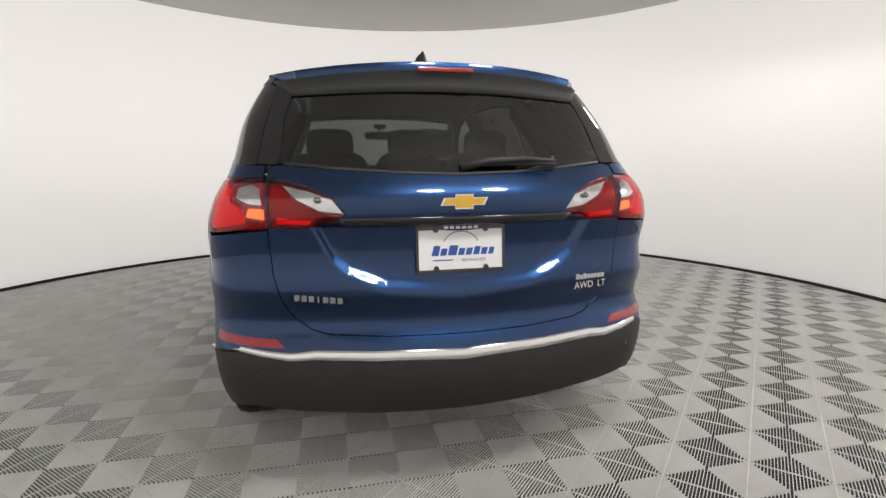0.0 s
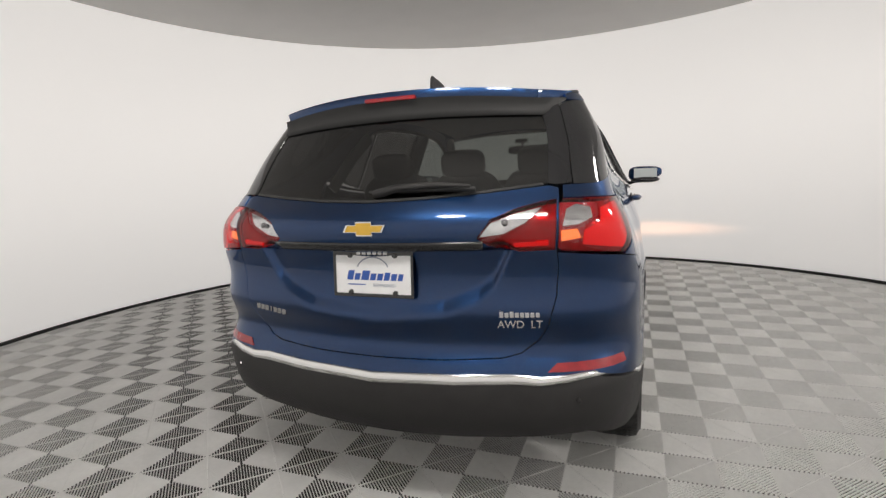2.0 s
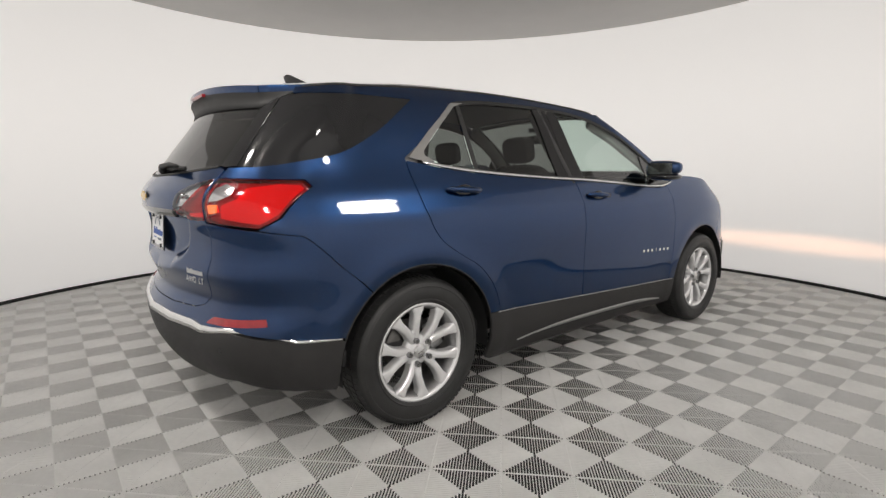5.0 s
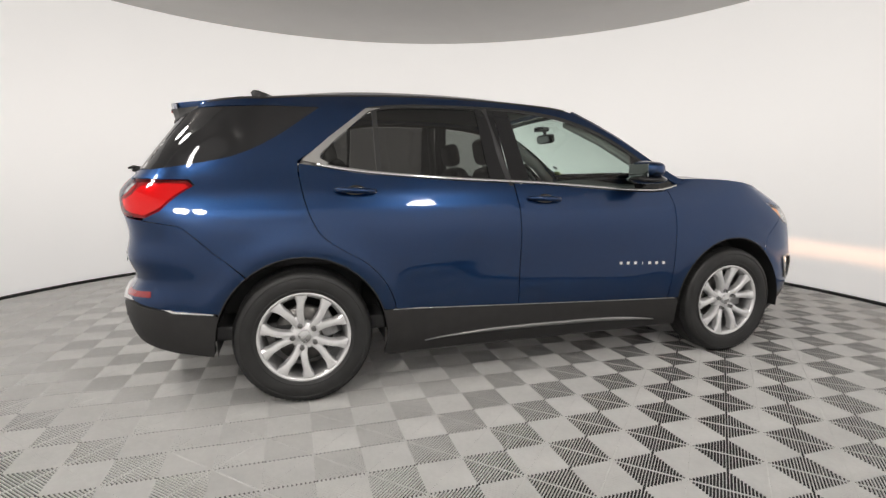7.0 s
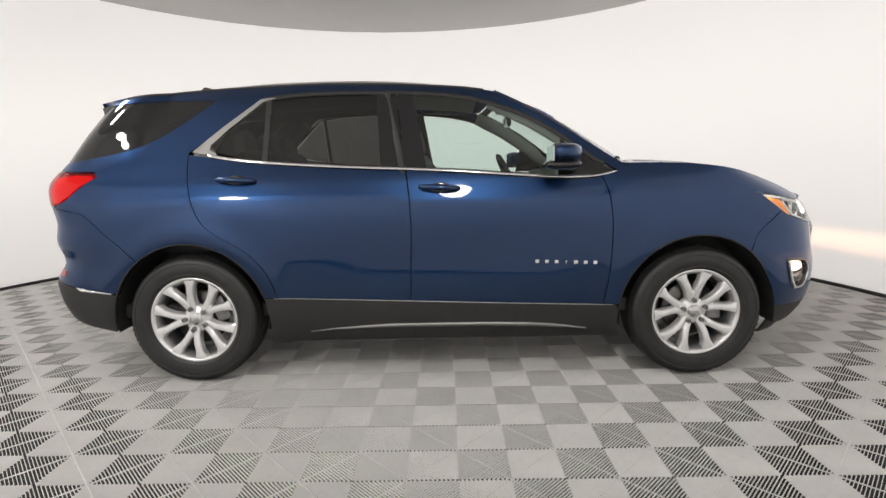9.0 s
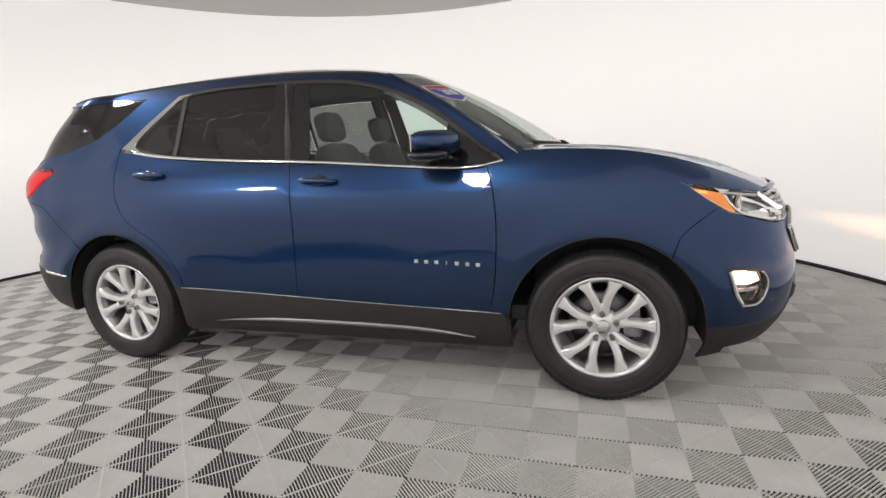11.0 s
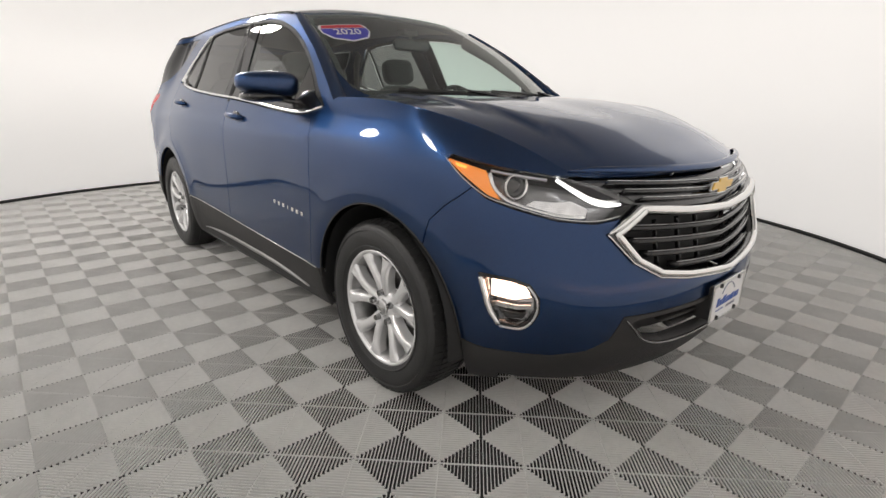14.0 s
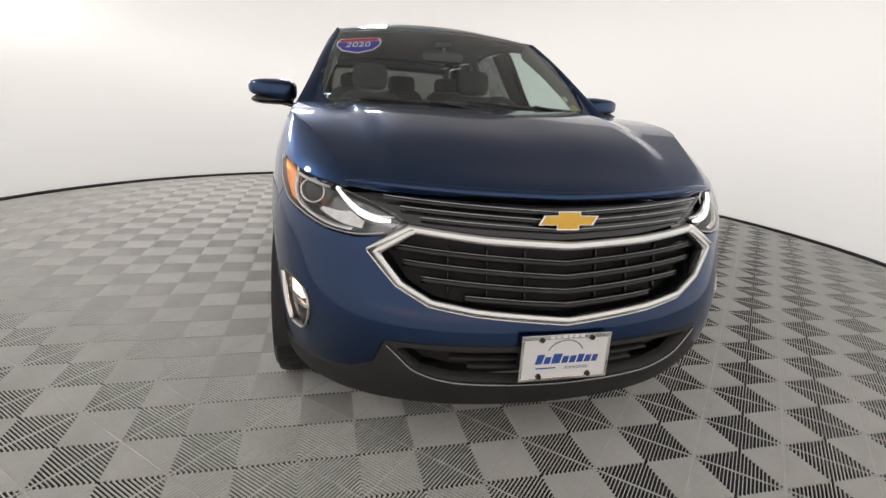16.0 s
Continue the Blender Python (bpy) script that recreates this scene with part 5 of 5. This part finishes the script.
# ---- under body and closing parts ----
part("under_tray", box_bm(-1.95, 2.05, -0.58, 0.58, 0.27, 0.34, 0.03), M_SEAL, car)
part("engine_block", box_bm(1.02, 2.02, -0.62, 0.62, 0.28, 0.80, 0.05), M_SEAL, car)
part("cabin_floor", box_bm(-1.95, 1.05, -0.80, 0.80, 0.34, 0.42, 0.02), M_DASH, car)
part("boot_floor", box_bm(-2.12, -1.02, -0.58, 0.58, 0.42, 0.72, 0.02), M_DASH, car)
for x in (RX, FX):
    part("axle", tube_bm([(x, -0.74, HZ), (x, 0.74, HZ)], 0.05, 12), M_SEAL, car, smooth=True)
for s, word in SIDES:
    for x0, x1 in ((-0.90, -0.20), (-0.15, 0.84)):
        part("door_trim", box_bm(x0, x1, -s * 0.80 - 0.02, -s * 0.80 + 0.02, 0.42, 1.09, 0.015), M_DASH, car)
    part("boot_trim", box_bm(-2.0, -0.92, -s * 0.70 - 0.02, -s * 0.70 + 0.02, 0.70, 1.16, 0.015), M_DASH, car)
    pil = [skin(np.array([s * us(x, z)]), np.array([z]))[0] + np.array([0, s * 0.045, 0]) for x, z in ((-0.20, 1.10), (-0.25, 1.35), (-0.29, 1.54))]
    part("pillar_trim", tube_bm(pil, 0.045, 10, flat=0.6, up=(1, 0, 0)), M_DASH, car, smooth=True)
    pil = [skin(np.array([s * us(x, z)]), np.array([z]))[0] + np.array([0, s * 0.045, 0]) for x, z in ((-1.32, 1.20), (-1.20, 1.38), (-1.08, 1.49))]
    part("pillar_trim", tube_bm(pil, 0.04, 10, flat=0.5, up=(0, 1, 0)), M_LINER, car, smooth=True)

    pil = [skin(np.array([s * us(x, z)]), np.array([z]))[0] + np.array([-0.02, s * 0.055, -0.02]) for x, z in ((0.93, 1.13), (0.74, 1.285), (0.52, 1.425), (0.30, 1.535))]
    part("pillar_trim", tube_bm(pil, 0.05, 10, flat=0.6, up=(0, 1, 0)), M_LINER, car, smooth=True)

# ---- cabin ----
hd = bmesh.new()
rows = [[hd.verts.new((x, y, float(roof_top(np.array([x]), np.array([y]))[0, 2]) - 0.035)) for y in np.linspace(-0.52, 0.52, 9)] for x in np.linspace(-1.8, 0.24, 18)]
for p, q in zip(rows, rows[1:]):
    for i in range(8):
        hd.faces.new((p[i], p[i + 1], q[i + 1], q[i]))
part("headliner", hd, M_LINER, car, smooth=True)


def pad_bm(w, h, t, tilt, x, y, z, soft=0.6):
    b = bmesh.new()
    bmesh.ops.create_uvsphere(b, u_segments=24, v_segments=16, radius=1.0)
    for v in b.verts:
        c = v.co
        v.co = (t * math.copysign(abs(c.x) ** soft, c.x), w * math.copysign(abs(c.y) ** soft, c.y), h * math.copysign(abs(c.z) ** soft, c.z))
    bmesh.ops.transform(b, verts=b.verts, matrix=Matrix.Translation((x, y, z)) @ Matrix.Rotation(radians(tilt), 4, "Y"))
    return b


def seat(y, x, w=0.24):
    st = new("front_seat")
    st.parent = car
    part("cushion", pad_bm(w, 0.27, 0.09, 80, x + 0.22, y, 0.62, 0.45), M_CLOTH, st, smooth=True)
    part("backrest", pad_bm(w, 0.32, 0.075, -16, x - 0.10, y, 0.92, 0.5), M_CLOTH, st, smooth=True)
    for sg in (-1, 1):
        part("bolster", pad_bm(0.045, 0.26, 0.07, -16, x - 0.055, y + sg * (w - 0.04), 0.92, 0.8), M_CLOTH, st, smooth=True)
    for dy in (-0.05, 0.05):
        part("post", tube_bm([(x - 0.18, y + dy, 1.18), (x - 0.20, y + dy, 1.29)], 0.006, 8), M_CHROME, st, smooth=True)
    part("headrest", pad_bm(0.122, 0.085, 0.05, -12, x - 0.205, y, 1.325, 0.55), M_CLOTH, st, smooth=True)
    part("base", box_bm(x - 0.05, x + 0.4, y - 0.2, y + 0.2, 0.42, 0.54, 0.02), M_DASH, st)


seat(-0.37, 0.02)
seat(0.37, 0.02)
bench = new("rear_seat")
bench.parent = car
part("cushion", pad_bm(0.62, 0.26, 0.09, 82, -0.72, 0, 0.64, 0.35), M_CLOTH, bench, smooth=True)
for y, w in ((-0.42, 0.215), (0.0, 0.19), (0.42, 0.215)):
    part("backrest", pad_bm(w, 0.33, 0.07, -20, -1.05, y, 0.95, 0.42), M_CLOTH, bench, smooth=True)
    part("headrest", pad_bm(0.12, 0.075, 0.045, -14, -1.18, y, 1.31, 0.55), M_CLOTH, bench, smooth=True)
ds = bmesh.new()
rows = []
for y in np.linspace(-0.74, 0.74, 25):
    hood_y = 0.035 * math.exp(-((y - 0.37) / 0.17) ** 2)
    top = 1.085 + hood_y - 0.02 * (y / 0.74) ** 2
    rows.append([ds.verts.new((x, y, z)) for x, z in ((float(COWL(max(-0.74, min(0.74, y)))) - 0.05, top + 0.02), (0.86, top + 0.012), (0.68, top), (0.60, top - 0.05), (0.62, 0.90), (0.70, 0.70), (0.85, 0.50))])
for p, q in zip(rows, rows[1:]):
    for i in range(6):
        ds.faces.new((p[i], p[i + 1], q[i + 1], q[i]))
part("dashboard", ds, M_DASH, car, smooth=True)
part("screen", box_bm(0.575, 0.60, -0.12, 0.12, 0.98, 1.10, 0.008), M_GLOSS, car)
part("console", box_bm(-0.2, 0.75, -0.11, 0.11, 0.42, 0.76, 0.03), M_DASH, car)
wheel_m = Matrix.Translation((0.50, 0.37, 1.055)) @ Matrix.Rotation(radians(64), 4, "Y") @ Matrix.Rotation(radians(90), 4, "X")
sw = new("steering_wheel")
sw.parent = car
b = lathe_bm([(0.183 + 0.015 * math.cos(a), 0.015 * math.sin(a)) for a in np.linspace(0, 2 * math.pi, 11)[:-1]], 40, True)
bmesh.ops.transform(b, verts=b.verts, matrix=wheel_m)
part("rim", b, M_DASH, sw, smooth=True)
b = pad_bm(0.018, 0.06, 0.085, 0, 0, 0, 0, 0.7)
bmesh.ops.transform(b, verts=b.verts, matrix=wheel_m)
part("hub", b, M_DASH, sw, smooth=True)
for a in (0, 180, 270):
    b = tube_bm([(0.06 * math.cos(radians(a)), 0, 0.06 * math.sin(radians(a))), (0.18 * math.cos(radians(a)), 0, 0.18 * math.sin(radians(a)))], 0.014, 8)
    bmesh.ops.transform(b, verts=b.verts, matrix=wheel_m)
    part("spoke", b, M_DASH, sw, smooth=True)
rm = new("inside_mirror")
rm.parent = car
part("head", pad_bm(0.125, 0.034, 0.018, -8, 0.445, 0.0, 1.438, 0.5), M_GLOSS, rm, smooth=True)
part("stalk", tube_bm([(0.455, 0, 1.455), (0.425, 0, 1.505)], 0.012, 8), M_GLOSS, rm, smooth=True)
part("sensor_box", box_bm(0.37, 0.45, -0.05, 0.05, 1.490, 1.525, 0.01), M_GLOSS, rm)

# year sticker on the windscreen, small service stickers
stk = new("year_sticker")
stk.parent = wscreen
s0, t0 = -0.775, 0.672
shield = [(-0.112, 0.030), (-0.100, 0.048), (0.100, 0.048), (0.112, 0.030), (0.108, -0.004), (0.075, -0.040), (0.0, -0.060), (-0.075, -0.040), (-0.108, -0.004)]


def stick(a, b):
    return screen(s0 + np.asarray(a) / 0.60, t0 + np.asarray(b) / 0.47)


def on_sticker(name, pts, mt, off, lab=""):
    panel(name, stk, mt, stick, pts, off=off, thick=0.001, step=0.02, label=lab)


on_sticker("border", shield, M_WHITE, 0.003)
on_sticker("field", [(x * 0.93, y * 0.89 if y < 0.02 else 0.020) for x, y in shield if y < 0.04] , M_STICKBLUE, 0.005)
on_sticker("band", [(-0.100, 0.024), (-0.093, 0.042), (0.093, 0.042), (0.100, 0.024)], M_STICKRED, 0.005)
p0, px, py_ = stick(np.array([0.0]), np.array([-0.008]))[0], stick(np.array([0.05]), np.array([-0.008]))[0], stick(np.array([0.0]), np.array([0.03]))[0]
ex = Vector(px - p0).normalized()
ey = (Vector(py_ - p0) - ex * Vector(py_ - p0).dot(ex)).normalized()
ez = ex.cross(ey)
tm = Matrix.Translation(Vector(p0) + ez * 0.008) @ Matrix((ex, ey, ez)).transposed().to_4x4() @ Matrix.Diagonal((1.0, 1.35, 1.0, 1.0))
text_mesh("year_figures", "2020", 0.068, tm, M_WHITE, stk, 0.001)
panel("service_sticker", wscreen, M_YELLOW, screen, [(0.86, 0.10), (0.93, 0.10), (0.925, 0.15), (0.855, 0.15)], off=-0.012, thick=0.001, step=0.05, label="small yellow green service sticker")
panel("paper_tag", wscreen, M_WHITE, screen, [(0.84, 0.18), (0.88, 0.20), (0.87, 0.24), (0.83, 0.23)], off=-0.012, thick=0.001, step=0.05)


# ---- wheels ----
def wheel_parts(owner):
    tyre = new("tyre")
    tyre.parent = owner
    prof = [(0.222, -0.085), (0.245, -0.104), (0.285, -0.113), (0.322, -0.108), (0.338, -0.098), (0.347, -0.080), (0.350, -0.04), (0.351, 0.0), (0.350, 0.04), (0.347, 0.080), (0.338, 0.098), (0.322, 0.108), (0.285, 0.113), (0.245, 0.104), (0.222, 0.085)]
    part("sidewall", lathe_bm(prof, 64), M_RUBBER, tyre, smooth=True)
    for r in (0.252, 0.315):
        part("bead_ring", lathe_bm([(r - 0.004, -0.1055 if r < 0.3 else -0.109), (r, -0.1115 if r < 0.3 else -0.1135), (r + 0.004, -0.1075 if r < 0.3 else -0.108)], 64), M_RUBBER, tyre, smooth=True)
    tr = bmesh.new()
    for k in range(72):
        a0, a1 = 2 * math.pi * (k + 0.1) / 72, 2 * math.pi * (k + 0.82) / 72
        for y0, y1, sk in ((-0.098, -0.062, 0.012), (-0.054, -0.008, 0.0), (0.004, 0.050, 0.0), (0.058, 0.098, -0.012)):
            vs = []
            for a, y in ((a0, y0), (a1, y0), (a1, y1), (a0, y1)):
                for r in (0.343 if abs(y) > 0.09 else 0.348, 0.3525 if abs(y) < 0.09 else 0.3425):
                    aa = a + sk * (1 if y == y1 else 0)
                    vs.append(tr.verts.new((r * math.cos(aa), y, r * math.sin(aa))))
            for f in ((1, 3, 5, 7), (0, 1, 7, 6), (2, 3, 1, 0), (4, 5, 3, 2), (6, 7, 5, 4)):
                tr.faces.new([vs[i] for i in f])
    bmesh.ops.recalc_face_normals(tr, faces=tr.faces)
    part("tread", tr, M_RUBBER, tyre)
    rim = new("alloy_rim")
    rim.parent = owner
    part("barrel", lathe_bm([(0.228, -0.090), (0.210, -0.080), (0.200, -0.04), (0.196, 0.06), (0.215, 0.09)], 64), M_ALLOY_DARK, rim, smooth=True)
    part("lip", lathe_bm([(0.214, -0.078), (0.221, -0.090), (0.229, -0.098), (0.237, -0.096), (0.239, -0.088)], 64), M_ALLOY, rim, smooth=True)
    hubp = lathe_bm([(0.0, -0.078), (0.028, -0.078), (0.032, -0.074), (0.036, -0.072), (0.062, -0.066), (0.074, -0.056), (0.077, -0.03)], 40)
    part("hub", hubp, M_ALLOY, rim, smooth=True)
    part("cap", lathe_bm([(0.0, -0.085), (0.026, -0.084), (0.033, -0.080), (0.034, -0.072)], 28), M_SATIN, rim, smooth=True)
    cr = box_bm(-0.018, 0.018, -0.0875, -0.083, -0.004, 0.004)
    part("cap_badge", cr, M_CHROME, rim)
    for k in range(5):
        base = 90 + 72 * k
        for sg in (-1, 1):
            b = bmesh.new()
            rows = []
            for t in np.linspace(0, 1, 12):
                r = 0.050 + 0.170 * t
                ang = radians(base + sg * (13.0 - 1.5 * sstep(0, 0.25, t) + 6.8 * sstep(0.25, 1.0, t)))
                w = 0.0165 + 0.005 * t + 0.012 * float(sstep(0.74, 1.0, t))
                y = -0.069 - 0.021 * math.sin(min(1, t * 1.15) * math.pi / 2) - 0.003 * t
                ca, sa = math.cos(ang), math.sin(ang)
                rows.append([b.verts.new((r * ca - u * w * sa, y + v, r * sa + u * w * ca)) for u, v in ((-1.06, 0.044), (-1.0, 0.012), (-0.86, 0.004), (-0.62, 0.0), (0.0, -0.002), (0.62, 0.0), (0.86, 0.004), (1.0, 0.012), (1.06, 0.044))])
            for p, q in zip(rows, rows[1:]):
                for i in range(8):
                    b.faces.new((p[i], p[i + 1], q[i + 1], q[i]))
            bmesh.ops.recalc_face_normals(b, faces=b.faces)
            part("spoke", b, M_ALLOY, rim)
        # the web that joins a pair of spokes near the hub, notched on its outer edge
        b = bmesh.new()
        rows = []
        for u in np.linspace(-1, 1, 9):
            ang = radians(base + u * 11.0)
            r1 = 0.124 - 0.012 * (1 - u * u)
            rows.append([b.verts.new((r * math.cos(ang), y, r * math.sin(ang))) for r, y in ((0.044, -0.066), (0.080, -0.070), (r1 - 0.006, -0.075), (r1, -0.070), (r1, -0.040))])
        for p, q in zip(rows, rows[1:]):
            for i in range(4):
                b.faces.new((p[i], p[i + 1], q[i + 1], q[i]))
        bmesh.ops.recalc_face_normals(b, faces=b.faces)
        part("spoke_web", b, M_ALLOY, rim, smooth=True)
        a = radians(base)
        nut = bmesh.new()
        bmesh.ops.create_cone(nut, segments=6, radius1=0.0150, radius2=0.0125, depth=0.026, cap_ends=True)
        bmesh.ops.transform(nut, verts=nut.verts, matrix=Matrix.Translation((0.0610 * math.cos(a), -0.080, 0.0610 * math.sin(a))) @ Matrix.Rotation(radians(90), 4, "X"))
        part("lug_nut", nut, M_DARKCHROME, rim)
        seat_ring = lathe_bm([(0.0155, 0.006), (0.0185, -0.002), (0.0205, 0.006)], 20)
        bmesh.ops.translate(seat_ring, verts=seat_ring.verts, vec=(0.0610 * math.cos(a), -0.074, 0.0610 * math.sin(a)))
        part("lug_seat", seat_ring, M_ALLOY, rim, smooth=True)
    brake = new("brake")
    brake.parent = owner
    part("disc", lathe_bm([(0.07, -0.012), (0.150, -0.012), (0.152, -0.006), (0.150, 0.012), (0.07, 0.012)], 48), M_DISC, brake, smooth=True)
    part("caliper", box_bm(0.085, 0.165, -0.035, 0.035, -0.07, 0.07, 0.015), M_ALLOY_DARK, brake)


road_wheel = new("wheel")
wheel_parts(road_wheel)
road_wheel.parent = car
road_wheel.matrix_basis = pose(RX, -0.787, 0.352, 0, -21, 0)
for x, y, turn, spin in ((FX, -0.787, 0, -5), (RX, 0.787, 180, 20), (FX, 0.787, 180, 50)):
    copy_thing(road_wheel, pose(x, y, 0.352, 0, 0, turn) @ pose(0, 0, 0, 0, spin, 0))


# ---- floor tiles: four ribbed cells each ----
CELL, RIBS, RIB_W, RIB_D = 0.2, 24, 0.0023, 0.0085


def tile_mesh(name, places, within=None):
    """Tiles with diagonal ribs that turn from cell to cell, a slit and a cross web along each cell's other diagonal."""
    verts, faces = [], []

    def cut(p, q):
        """The stretch of a rib that lies inside the round wall."""
        a = Vector(p) - Vector(WALL_C)
        d = Vector(q) - Vector(p)
        k, h, c = d.dot(d), a.dot(d), a.dot(a) - within ** 2
        root = h * h - k * c
        if root <= 0:
            return None
        t0, t1 = max(0.0, (-h - math.sqrt(root)) / k), min(1.0, (-h + math.sqrt(root)) / k)
        if t1 - t0 < 0.02:
            return None
        return tuple(Vector(p) + d * t0), tuple(Vector(p) + d * t1)

    def bar(p, q, n, w, z0, z1):
        if within:
            kept = cut(p, q)
            if not kept:
                return
            p, q = kept
        s = len(verts)
        for e in (p, q):
            for sd, z in ((-1, z0), (-1, z1), (1, z1), (1, z0)):
                verts.append((e[0] + n[0] * sd * w / 2, e[1] + n[1] * sd * w / 2, z))
        faces.extend([(s + 1, s + 2, s + 6, s + 5), (s, s + 1, s + 5, s + 4), (s + 2, s + 3, s + 7, s + 6), (s, s + 3, s + 2, s + 1), (s + 4, s + 5, s + 6, s + 7)])
    r = math.sqrt(0.5)
    for tx, ty in places:
        for ci in (0, 1):
            for cj in (0, 1):
                cx, cy = tx + (ci + 0.5) * CELL, ty + (cj + 0.5) * CELL
                sg = 1 if (ci + cj) % 2 else -1
                d, n = (r, sg * r), (-sg * r, r)
                half = CELL * r
                for k in range(RIBS):
                    o = (k + 0.5 - RIBS / 2) * 2 * half / RIBS
                    ln = half - abs(o) - 0.001
                    if ln < 0.004:
                        continue
                    c = (cx + n[0] * o, cy + n[1] * o)
                    for a, b in ((-ln, -0.0014), (0.0014, ln)):
                        bar((c[0] + d[0] * a, c[1] + d[1] * a), (c[0] + d[0] * b, c[1] + d[1] * b), n, RIB_W, -RIB_D, 0.0)
                bar((cx - n[0] * (half - 0.004), cy - n[1] * (half - 0.004)), (cx + n[0] * (half - 0.004), cy + n[1] * (half - 0.004)), d, 0.0026, -RIB_D, -0.0036)
    me = bpy.data.meshes.new(name)
    me.from_pydata(verts, [], faces)
    me.materials.append(M_RIB)
    return me


spots = []
for i in range(-14, 14):
    for j in range(-14, 14):
        x, y = GRID[0] + i * 2 * CELL, GRID[1] + j * 2 * CELL
        corners = [math.hypot(x + a - WALL_C[0], y + b - WALL_C[1]) for a in (0, 0.4) for b in (0, 0.4)]
        if min(corners) < WALL_R + 0.1:
            spots.append((max(corners) > WALL_R, math.hypot(x + 0.2, (y + 0.2 + 0.8)), x, y))
spots.sort()
whole = min(300, sum(not s[0] for s in spots))
tile = tile_mesh("floor_tile", [(0.0, 0.0)])
for _, _, x, y in spots[:whole]:
    ob = new("floor_tile", tile)
    ob.location = (x, y, 0)
    ob.parent = floor
rest = new("floor_tiles_rest", tile_mesh("floor_tiles_rest", [(x, y) for _, _, x, y in spots[whole:]], WALL_R))
rest.parent = floor
tagged(rest, "grey ribbed floor tiles near the wall", kind="stuff")
